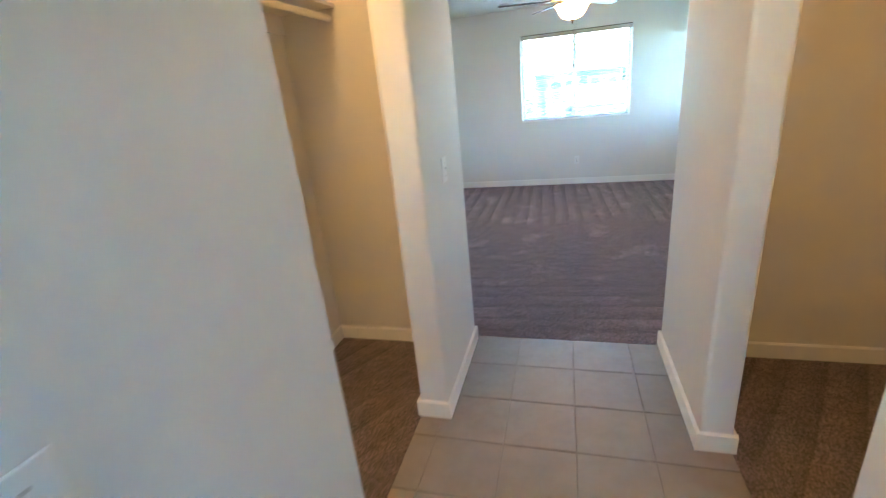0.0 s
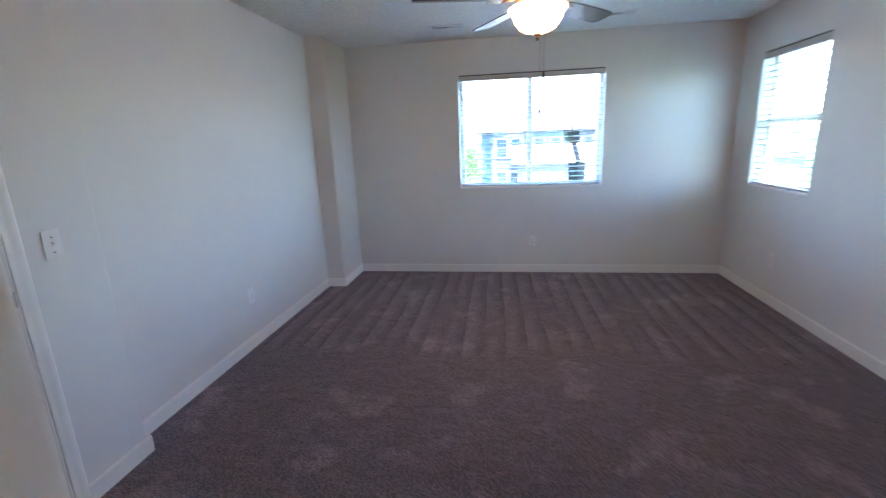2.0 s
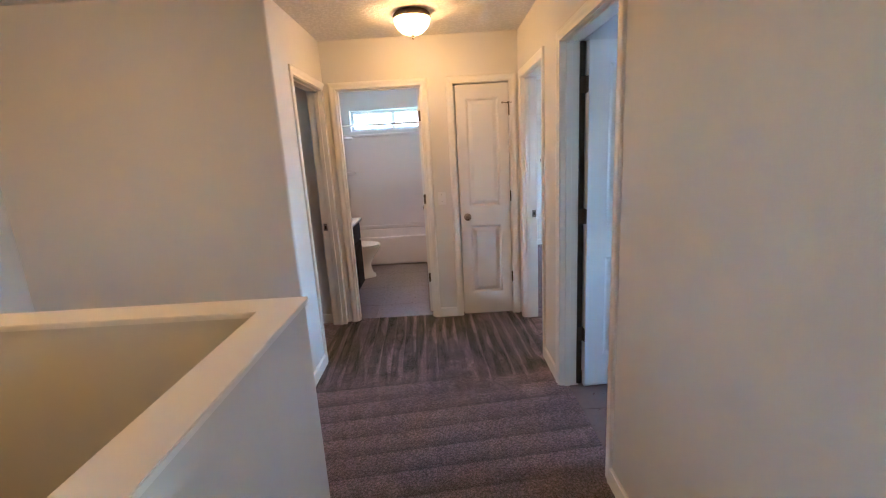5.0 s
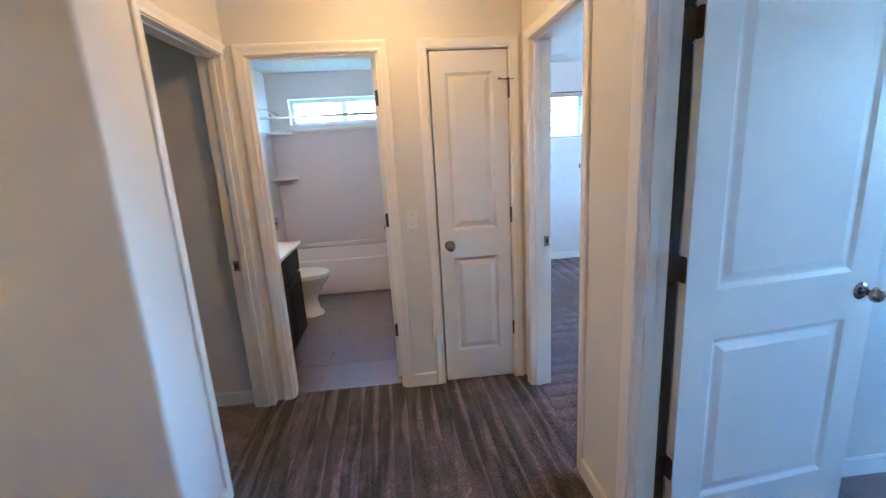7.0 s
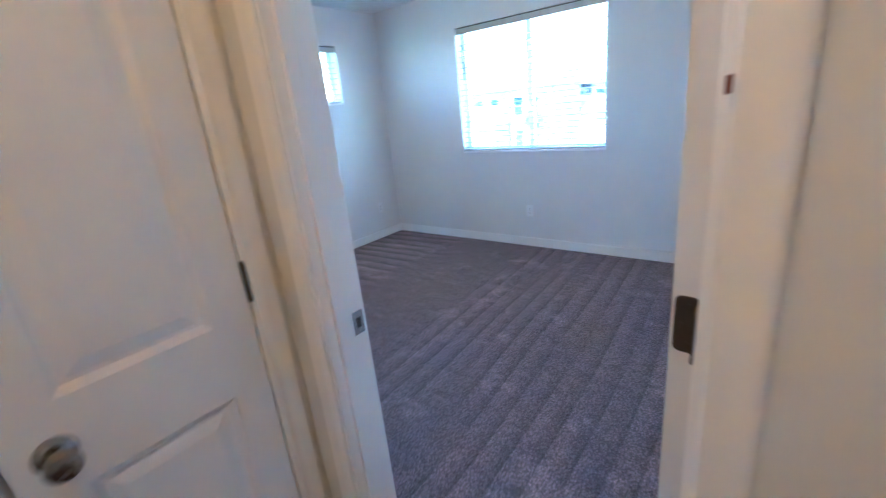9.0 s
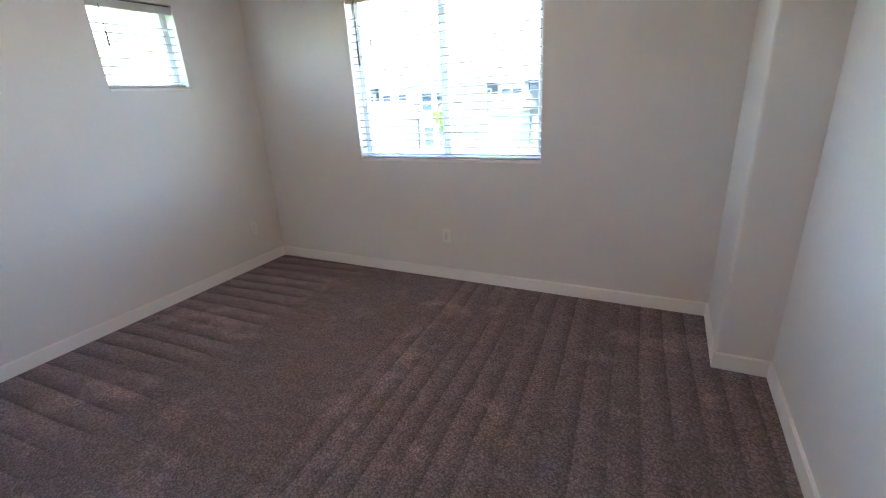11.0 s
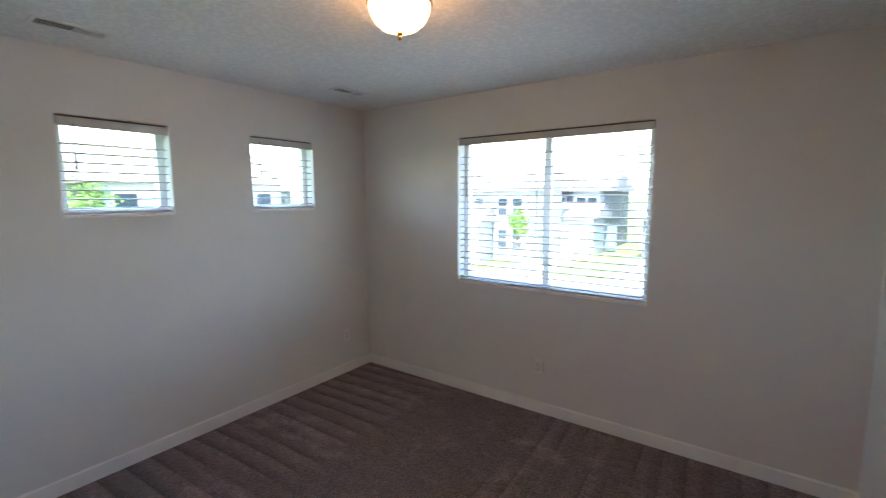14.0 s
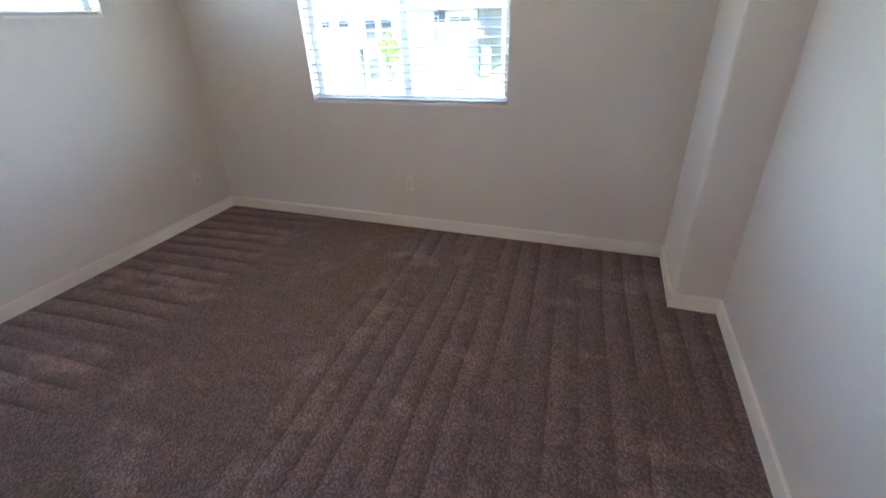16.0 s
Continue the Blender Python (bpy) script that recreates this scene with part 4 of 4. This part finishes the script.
for f in top:
    c = f.calc_center_median()
    for v in f.verts:
        v.co = c + (v.co - c) * 0.86
es = [e for e in bm.edges if e.calc_face_angle(0) > 0.6]
bmesh.ops.bevel(bm, geom=es, offset=0.018, segments=3, affect="EDGES")
tub = thing("bathtub", Matrix(), "pale acrylic alcove bathtub with a smooth apron", "bathtub")
part("tub_shell", bm, ACRYLIC, tub, "", True)
part("tub_lip", box(bmesh.new(), WEST + 0.002, -7.89, 1.98, 3.55, 0.40, 0.45, 0.006), ACRYLIC, tub)
surround = thing("shower_surround", Matrix(), "pale pinkish acrylic three-wall shower surround with corner shelves", "shower surround")
part("back_panel", box(bmesh.new(), WEST + 0.001, WEST + 0.016, 1.97, 3.56, 0.45, 1.80, 0.005), ACRYLIC, surround)
part("side_panel", box(bmesh.new(), WEST + 0.016, -7.17, 1.971, 1.986, 0.41, 1.80, 0.005), ACRYLIC, surround)
part("side_panel", box(bmesh.new(), WEST + 0.016, -7.17, 3.544, 3.559, 0.41, 1.80, 0.005), ACRYLIC, surround)
part("top_ledge", box(bmesh.new(), WEST + 0.001, WEST + 0.045, 1.986, 3.544, 1.775, 1.815, 0.01, 3), ACRYLIC, surround)
for z in (1.25, 1.76):
    bm = bmesh.new()
    pts = [(0, 0)] + [(0.24 * math.cos(a), 0.24 * math.sin(a)) for a in [radians(i * 15) for i in range(7)]]
    f = bm.faces.new([bm.verts.new((WEST + 0.016 + u, 1.986 + v, z)) for u, v in pts])
    up = bmesh.ops.extrude_face_region(bm, geom=[f])["geom"]
    bmesh.ops.translate(bm, verts=[g for g in up if isinstance(g, bmesh.types.BMVert)], vec=(0, 0, 0.028))
    bmesh.ops.recalc_face_normals(bm, faces=bm.faces)
    part("corner_shelf", bm, ACRYLIC, surround)
rail = thing("shower_curtain_rod", Matrix(), "chrome shower curtain rod across the tub", "curtain rod")
part("tube", rod(bmesh.new(), (-7.20, 1.98, 1.90), (-7.20, 3.55, 1.90), 0.0125, seg=16), CHROME, rail, "", True)
for y, s in ((1.97, 1), (3.56, -1)):
    part("flange", rod(bmesh.new(), (-7.20, y, 1.90), (-7.20, y + s * 0.018, 1.90), 0.035, 0.02, 20), CHROME, rail, "", True)
shower = thing("shower", pose(-7.52, 1.97, 2.02), "chrome shower head on a bent arm", "shower")
bm = bmesh.new()
rod(bm, (0, 0, 0), (0, 0.008, 0), 0.03, 0.025, 20)
rod(bm, (0, 0, 0), (0, 0.09, 0.0), 0.009)
rod(bm, (0, 0.085, 0.002), (0, 0.15, -0.05), 0.009)
part("arm", bm, CHROME, shower, "", True)
part("head", rod(bmesh.new(), (0, 0.14, -0.042), (0, 0.185, -0.085), 0.016, 0.038, 20), CHROME, shower, "", True)
tap = thing("tub_faucet", pose(-7.52, 1.986, 0.78), "chrome tub valve and spout", "faucet")
part("escutcheon", rod(bmesh.new(), (0, 0, 0), (0, 0.012, 0), 0.075, 0.07, 28), CHROME, tap, "", True)
part("lever", rod(bmesh.new(), (0, 0.01, 0), (0.06, 0.05, 0.02), 0.014, 0.009), CHROME, tap, "", True)
part("spout", rod(bmesh.new(), (0, 0, -0.22), (0, 0.13, -0.235), 0.024, 0.02), CHROME, tap, "", True)

toilet = thing("toilet", pose(-6.62, 1.97, 0.0), "white porcelain two-piece toilet, lid closed", "toilet")
bm = bmesh.new()
rings = ((0.0, 0.125, 0.24, 0.385), (0.035, 0.122, 0.235, 0.385), (0.06, 0.105, 0.205, 0.385), (0.16, 0.095, 0.18, 0.39), (0.26, 0.13, 0.21, 0.41), (0.34, 0.175, 0.245, 0.44), (0.385, 0.19, 0.255, 0.45))
loops = []
for z, rx, ry, cy in rings:
    loops.append([bm.verts.new((rx * math.cos(a), cy + ry * math.sin(a), z)) for a in [2 * math.pi * i / 28 for i in range(28)]])
for a, b in zip(loops, loops[1:]):
    for i in range(28):
        bm.faces.new((a[i], a[(i + 1) % 28], b[(i + 1) % 28], b[i]))
bm.faces.new(loops[0][::-1])
bm.faces.new(loops[-1])
part("bowl", bm, PORCELAIN, toilet, "", True)
for nm, z0, z1, k in (("seat", 0.386, 0.404, 1.0), ("lid", 0.406, 0.424, 0.99)):
    bm = bmesh.new()
    a = [bm.verts.new((0.195 * k * math.cos(t), 0.45 + 0.262 * k * math.sin(t), z0)) for t in [2 * math.pi * i / 32 for i in range(32)]]
    f = bm.faces.new(a)
    up = bmesh.ops.extrude_face_region(bm, geom=[f])["geom"]
    bmesh.ops.translate(bm, verts=[g for g in up if isinstance(g, bmesh.types.BMVert)], vec=(0, 0, z1 - z0))
    bmesh.ops.recalc_face_normals(bm, faces=bm.faces)
    bmesh.ops.bevel(bm, geom=[e for e in bm.edges if e.calc_face_angle(0) > 1], offset=0.006, segments=3, affect="EDGES")
    part(nm, bm, PORCELAIN, toilet, "", True)
part("tank", box(bmesh.new(), -0.21, 0.21, 0.01, 0.20, 0.38, 0.74, 0.025, 4), PORCELAIN, toilet, "", True)
part("tank_lid", box(bmesh.new(), -0.22, 0.22, 0.005, 0.21, 0.742, 0.775, 0.01, 3), PORCELAIN, toilet, "", True)
part("flush_lever", rod(bmesh.new(), (0.12, 0.20, 0.68), (0.17, 0.215, 0.675), 0.008), CHROME, toilet, "", True)

vanity = thing("vanity_cabinet", pose(-6.03, 1.97, 0.0), "dark espresso wood bathroom vanity cabinet", "vanity")
part("body", box(bmesh.new(), 0.0, 0.80, 0.0, 0.57, 0.10, 0.815, 0.003), ESPRESSO, vanity)
part("toe_kick", box(bmesh.new(), 0.0, 0.80, 0.0, 0.50, 0.0, 0.10), ESPRESSO, vanity)
for x0 in (0.01, 0.405):
    bm = bmesh.new()
    box(bm, x0, x0 + 0.385, 0.57, 0.588, 0.12, 0.60, 0.003)
    d = part("door", bm, ESPRESSO, vanity)
    part("panel_rim", box(bmesh.new(), x0 + 0.05, x0 + 0.335, 0.588, 0.593, 0.17, 0.55, 0.004), ESPRESSO, d)
    part("drawer_front", box(bmesh.new(), x0, x0 + 0.385, 0.57, 0.588, 0.62, 0.80, 0.003), ESPRESSO, vanity)
top = thing("countertop", pose(-6.045, 1.97, 0.815), "white cultured marble vanity top with backsplash", "countertop")
part("slab", box(bmesh.new(), 0.0, 0.84, 0.002, 0.615, 0.0, 0.03, 0.006, 3), PORCELAIN, top, "", True)
part("backsplash", box(bmesh.new(), 0.0, 0.84, 0.002, 0.02, 0.03, 0.12, 0.004), PORCELAIN, top)
faucet = thing("sink_faucet", pose(-5.62, 2.07, 0.845), "chrome single-lever sink faucet on the vanity", "faucet")
bm = bmesh.new()
rod(bm, (0, 0, 0), (0, 0, 0.12), 0.022, 0.018, 16)
rod(bm, (0, 0, 0.10), (0, 0.13, 0.125), 0.014, 0.011)
part("spout", bm, CHROME, faucet, "", True)
part("lever", rod(bmesh.new(), (0, 0, 0.12), (0, -0.02, 0.17), 0.012, 0.007), CHROME, faucet, "", True)

bar = thing("vanity_light", pose(-5.63, 1.97, 2.0), "bronze two-light bar with lit glass shades over the vanity", "wall light")
part("back_plate", box(bmesh.new(), -0.22, 0.22, 0.0, 0.02, -0.03, 0.03, 0.004), BRONZE, bar)
bath_glass = glow("bath_lamp_glass", (1.0, 0.62, 0.36), LAMP_BATH)
for x in (-0.14, 0.14):
    arm = part("arm", rod(bmesh.new(), (x, 0.015, 0.0), (x, 0.09, 0.0), 0.01), BRONZE, bar, "", True)
    part("shade", lathe(bmesh.new(), ((0.025, 0.0), (0.045, -0.05), (0.06, -0.11), (0.0, -0.112)), 24, Matrix.Translation((x, 0.09, 0.01))), bath_glass, arm, "lit frosted glass shade", True)

# ---- outside: ground, street, houses over the street ----
GROUND = -2.95
GRASS = rough_ground("lawn", (0.06, 0.10, 0.024), (0.10, 0.14, 0.04), 14)
CONCRETE = rough_ground("concrete", (0.42, 0.41, 0.39), (0.50, 0.49, 0.47), 5, 0.2, 0.005)
ASPHALT = rough_ground("asphalt", (0.17, 0.17, 0.165), (0.23, 0.225, 0.22), 30, 0.3, 0.005)
SHINGLE = rough_ground("roof_shingle", (0.14, 0.135, 0.14), (0.20, 0.195, 0.195), 9, 0.5, 0.02)
LEAF = rough_ground("leaf", (0.07, 0.13, 0.03), (0.12, 0.20, 0.05), 3)
BARK = rough_ground("bark", (0.10, 0.07, 0.05), (0.16, 0.12, 0.09), 20)
HOUSE_WHITE, HOUSE_GREY, HOUSE_BLUE = siding("siding_pale", (0.27, 0.275, 0.28)), siding("siding_grey", (0.08, 0.08, 0.088)), siding("siding_blue", (0.09, 0.12, 0.16))
HOUSE_TRIM = mat("house_trim", (0.45, 0.45, 0.44), 0.5)
DARK_GLASS = mat("dark_window_glass", (0.03, 0.04, 0.05), 0.08)
SHUT = paint("garage_door_paint", (0.60, 0.60, 0.58), 0.5, 30, 0.05)

solid("ground", plate((0, 1, 2), (-900, 900), (-900, 900), GROUND - 0.3, GROUND), GRASS, "green lawn reaching to the horizon", "ground")
solid("road", plate((0, 1, 2), (-200, 200), (17.0, 25.0), GROUND - 0.05, GROUND + 0.012), ASPHALT, "pale sun-bleached asphalt street", "road")
for y0, y1 in ((14.4, 15.8), (26.2, 27.6)):
    solid("pavement", plate((0, 1, 2), (-200, 200), (y0, y1), GROUND - 0.05, GROUND + 0.05), CONCRETE, "pale concrete pavement beside the street", "pavement")
for y0, y1 in ((16.8, 17.0), (25.0, 25.2)):
    solid("kerb", plate((0, 1, 2), (-200, 200), (y0, y1), GROUND - 0.05, GROUND + 0.13), CONCRETE, "pale concrete kerb", "kerb")


# added reflector: throws daylight up through the north windows onto the ceilings
solid("driveway", plate((0, 1, 2), (-8.0, 2.6), (7.7, 16.8), GROUND - 0.05, GROUND + 0.02), CONCRETE, "pale concrete slab added before the house to bounce daylight up", "driveway")


def house(x, y, turn, w, d, wall, second, label, gable_at=0.3, garage_side=1):
    """Two-storey house, front along -y: main block, hip of the roof along x, a front gable bay and a garage."""
    m = pose(x, y, GROUND, 0, 0, turn)
    root = thing("house", m, label, "house", "houses over the street")
    h = 5.0
    part("wall", box(bmesh.new(), -w / 2, w / 2, 0, d, 0, h), wall, root)
    bay0 = -w / 2 + w * gable_at
    bw = w * 0.40
    bm = bmesh.new()
    box(bm, bay0, bay0 + bw, -1.2, 0.0, 0, h)
    part("gable_bay", bm, second, root)

    def roof(u0, u1, v0, v1, z, rise, along_x, eave=0.45):
        bm = bmesh.new()
        u0, u1, v0, v1 = u0 - eave, u1 + eave, v0 - eave, v1 + eave
        if along_x:
            c = (v0 + v1) / 2
            prof = [((u, v0, z), (u, c, z + rise), (u, v1, z), (u, v1, z - 0.2), (u, v0, z - 0.2)) for u in (u0, u1)]
        else:
            c = (u0 + u1) / 2
            prof = [((u0, v, z), (c, v, z + rise), (u1, v, z), (u1, v, z - 0.2), (u0, v, z - 0.2)) for v in (v0, v1)]
        a, b = [[bm.verts.new(p) for p in q] for q in prof]
        bm.faces.new(a)
        bm.faces.new(b[::-1])
        for i in range(5):
            bm.faces.new((a[i], b[i], b[(i + 1) % 5], a[(i + 1) % 5]))
        bmesh.ops.recalc_face_normals(bm, faces=bm.faces)
        return bm

    r = part("roof", roof(-w / 2, w / 2, 0, d, h + 0.1, 1.5, True), SHINGLE, root)
    part("gable_roof", roof(bay0, bay0 + bw, -1.2, d * 0.5, h + 0.1, bw * 0.34, False), SHINGLE, root)
    bm = bmesh.new()
    tri = [bm.verts.new(p) for p in ((bay0 - 0.2, -1.24, h), (bay0 + bw + 0.2, -1.24, h), (bay0 + bw / 2, -1.24, h + bw * 0.32))]
    bm.faces.new(tri)
    tri2 = [bm.verts.new(v.co + Vector((0, 0.1, 0))) for v in tri]
    bm.faces.new(tri2[::-1])
    for i in range(3):
        bm.faces.new((tri[i], tri[(i + 1) % 3], tri2[(i + 1) % 3], tri2[i]))
    part("gable", bm, second, root)
    gw = w * 0.56
    g0 = w / 2 - gw if garage_side > 0 else -w / 2
    part("garage", box(bmesh.new(), g0, g0 + gw, -3.0, 0.0, 0, 2.9), second, root)
    part("garage_roof", roof(g0, g0 + gw, -3.0, 0.4, 3.0, 1.0, True, 0.35), SHINGLE, root)
    gd = part("garage_door", box(bmesh.new(), g0 + 0.4, g0 + gw - 0.4, -3.06, -2.98, 0.02, 2.3, 0.01), SHUT, root, "white sectional garage door")
    pw = (gw - 1.0) / 3
    for i in range(4):
        for k in range(3):
            part("panel", box(bmesh.new(), g0 + 0.5 + k * pw, g0 + 0.42 + (k + 1) * pw, -3.085, -3.05, 0.1 + i * 0.55, 0.55 + i * 0.55, 0.01), SHUT, gd)

    def pane(u, v, z, ww, hh):
        bm = bmesh.new()
        for a, b, c, e in ((u - 0.1, u + ww + 0.1, z - 0.1, z), (u - 0.1, u + ww + 0.1, z + hh, z + hh + 0.1), (u - 0.1, u, z, z + hh), (u + ww, u + ww + 0.1, z, z + hh)):
            box(bm, a, b, v - 0.06, v + 0.02, c, e)
        box(bm, u, u + ww, v - 0.045, v + 0.01, z + hh / 2 - 0.03, z + hh / 2 + 0.03)
        wdw = part("window", bm, HOUSE_TRIM, root)
        part("pane", box(bmesh.new(), u, u + ww, v - 0.03, v + 0.01, z, z + hh), DARK_GLASS, wdw)

    for i in range(2):
        pane(bay0 + bw * (0.14 + 0.42 * i), -1.2, 3.2, 0.75, 1.2)
        pane(bay0 + bw * (0.14 + 0.42 * i), -1.2, 0.8, 0.75, 1.4)
    n = 5
    for i in range(n):
        u = -w / 2 + w * (i + 0.25) / n
        if not bay0 - 1.2 < u < bay0 + bw + 0.2:
            pane(u, 0.0, 3.3, 0.7, 1.1)
    part("front_door", box(bmesh.new(), bay0 + bw + 0.2, bay0 + bw + 1.1, -0.07, 0.02, 0.1, 2.2, 0.01), HOUSE_BLUE, root)
    solid("driveway", plate((0, 1, 2), (x + g0 + 0.2, x + g0 + gw - 0.2), (25.2, y - 3.0), GROUND - 0.05, GROUND + 0.03), CONCRETE, "pale concrete driveway", "driveway")
    return root


house(-27.8, 33.5, 0, 6.6, 9.0, HOUSE_GREY, HOUSE_WHITE, "grey two-storey house with white bay", 0.05, 1)
house(-20.6, 33.0, 0, 6.7, 4.6, HOUSE_WHITE, HOUSE_WHITE, "pale lap-sided two-storey house with shingle roof", 0.58, -1)
house(-17.5, 40.8, 0, 5.4, 8.0, HOUSE_GREY, HOUSE_WHITE, "grey two-storey house with pale gabled bay and garage", 0.58, 1)
house(-8.6, 41.0, 0, 5.6, 9.0, HOUSE_WHITE, HOUSE_GREY, "white and grey two-storey house", 0.55, -1)
house(1.4, 35.0, 0, 5.8, 9.0, HOUSE_BLUE, HOUSE_GREY, "blue-grey two-storey house with gabled bay", 0.14, 1)
house(8.2, 35.5, 0, 5.6, 9.0, HOUSE_GREY, HOUSE_WHITE, "grey two-storey house with white bay", 0.4, -1)
house(15.0, 35.0, 0, 6.0, 9.0, HOUSE_WHITE, HOUSE_BLUE, "white two-storey house with blue bay", 0.1, 1)


def far_house(x, y, turn, w, d, wall, label):
    root = thing("house", pose(x, y, GROUND, 0, 0, turn), label, "house", "distant houses")
    part("wall", box(bmesh.new(), -w / 2, w / 2, 0, d, 0, 5.4), wall, root)
    bm = bmesh.new()
    a = [bm.verts.new(p) for p in ((-w / 2 - 0.4, -0.4, 5.4), (-w / 2 - 0.4, d / 2, 7.9), (-w / 2 - 0.4, d + 0.4, 5.4))]
    b = [bm.verts.new(v.co + Vector((w + 0.8, 0, 0))) for v in a]
    bm.faces.new(a)
    bm.faces.new(b[::-1])
    for i in range(3):
        bm.faces.new((a[i], b[i], b[(i + 1) % 3], a[(i + 1) % 3]))
    bmesh.ops.recalc_face_normals(bm, faces=bm.faces)
    part("roof", bm, SHINGLE, root)
    for i in range(4):
        u = -w / 2 + w * (i + 0.3) / 4
        for z in (0.9, 3.5):
            wd = part("window", box(bmesh.new(), u - 0.1, u + 1.2, -0.05, 0.02, z - 0.1, z + 1.4), HOUSE_TRIM, root)
            part("pane", box(bmesh.new(), u, u + 1.1, -0.07, 0.0, z, z + 1.3), DARK_GLASS, wd)
    return root


for k in range(4):
    far_house(-62 - 3 * (k % 2), -4 + 15 * k, 90, 12, 9, (HOUSE_WHITE, HOUSE_GREY)[k % 2], "distant two-storey house with shingle roof")
far_house(-30, 4.6, 90, 11, 9, HOUSE_GREY, "grey neighbouring house with shingle roof")
far_house(-33, 18.0, 90, 11, 9, HOUSE_WHITE, "white neighbouring house with shingle roof")
far_house(30.0, 34.0, -60, 13, 9, HOUSE_BLUE, "blue-grey neighbouring house with shingle roof")
far_house(40.0, 2.0, -90, 13, 9, HOUSE_WHITE, "distant white two-storey house with shingle roof")


def tree(x, y, height, spread, seed):
    rng = random.Random(seed)
    root = thing("tree", pose(x, y, GROUND), "young leafy green street tree", "tree", "street trees")
    bm = bmesh.new()
    rod(bm, (0, 0, -0.05), (0.03, 0.02, height * 0.55), 0.09, 0.05, 9)
    tips = []
    for i in range(9):
        a, z = rng.uniform(0, 6.28), height * rng.uniform(0.32, 0.6)
        tip = (spread * 0.7 * math.cos(a) * rng.uniform(0.5, 1), spread * 0.7 * math.sin(a) * rng.uniform(0.5, 1), z + height * rng.uniform(0.12, 0.34))
        rod(bm, (0.02, 0.02, z), tip, 0.03, 0.010, 6)
        tips.append(tip)
    part("trunk", bm, BARK, root, "", True)
    tips += [(0, 0, height * 0.8), (0.1, 0.1, height * 0.65)]
    verts, faces = [], []
    for tip in tips:
        for _ in range(150):
            c = Vector(tip) + Vector([rng.gauss(0, spread * s) for s in (0.22, 0.22, 0.26)])
            q = Euler([rng.uniform(0, 6.28) for _ in range(3)]).to_matrix()
            s = rng.uniform(0.06, 0.13)
            k = len(verts)
            verts += [c + q @ Vector(p) * s for p in ((-1, 0, 0), (0, -0.5, 0.1), (1, 0, 0), (0, 0.5, 0.1))]
            faces.append((k, k + 1, k + 2, k + 3))
    me = bpy.data.meshes.new("crown")
    me.from_pydata(verts, [], faces)
    me.materials.append(LEAF)
    crown = new("crown", me)
    crown.parent = root
    return root


for k, (x, y, h, s) in enumerate(((-16.5, 28.2, 3.9, 0.75),  (-2.2, 28.6, 4.2, 1.2), (9.5, 28.5, 4.8, 1.3), (-26, 15.6, 5.0, 1.4), (-24, 9.2, 5.4, 1.3), (-24, 6.6, 5.0, 1.2), (-3.5, 24.0 + 4.4, 3.4, 1.0))):
    tree(x, y, h, s, k)


# ---- floor tiles, last ----
def tiled(name, x0, x1, y0, y1, ox, oy, step_x, step_y, material, label, gap=0.004):
    """Grout bed with one tile object per tile; whole tiles share a mesh."""
    root = solid(name, plate((0, 1, 2), (x0, x1), (y0, y1), -0.012, -0.0065), GROUT, label, "floor")
    shared = {}
    i0, i1 = math.floor((x0 - ox) / step_x), math.ceil((x1 - ox) / step_x)
    j0, j1 = math.floor((y0 - oy) / step_y), math.ceil((y1 - oy) / step_y)
    for i in range(i0, i1):
        for j in range(j0, j1):
            a, b = max(x0, ox + i * step_x + gap / 2), min(x1, ox + (i + 1) * step_x - gap / 2)
            c, d = max(y0, oy + j * step_y + gap / 2), min(y1, oy + (j + 1) * step_y - gap / 2)
            if b - a < 0.01 or d - c < 0.01:
                continue
            k = (round(b - a, 4), round(d - c, 4))
            if k not in shared:
                bm = bmesh.new()
                u, v, e = k[0] / 2, k[1] / 2, 0.0015
                low = [bm.verts.new(p) for p in ((-u, -v, -0.006), (u, -v, -0.006), (u, v, -0.006), (-u, v, -0.006))]
                mid = [bm.verts.new(p.co + Vector((0, 0, 0.003))) for p in low]
                up = [bm.verts.new(p) for p in ((-u + e, -v + e, -0.0015), (u - e, -v + e, -0.0015), (u - e, v - e, -0.0015), (-u + e, v - e, -0.0015))]
                for lo, hi in ((low, mid), (mid, up)):
                    for n in range(4):
                        bm.faces.new((lo[n], lo[(n + 1) % 4], hi[(n + 1) % 4], hi[n]))
                bm.faces.new(up)
                shared[k] = mesh_of("tile", bm, material)
            t = new("tile", shared[k])
            t.parent = root
            t.location = ((a + b) / 2, (c + d) / 2, random.uniform(-0.0005, 0.0005))


tiled("floor_passage", -0.14, 1.19, -0.9, 3.06, 0.277, 3.06, 0.3075, 0.294, TILE, "taupe square ceramic floor tiles with thin grout")
tiled("floor_bath", WEST, -5.14, 1.97, 3.56, -5.5, 2.2, 0.6, 0.6, BATH_TILE, "large greyish-brown floor tiles in the bathroom", 0.002)
tiled("floor_laundry", -3.965, -1.69, 4.23, NORTH, -3.5, 4.6, 0.6, 0.6, BATH_TILE, "large greyish-brown floor tiles in the laundry", 0.003)
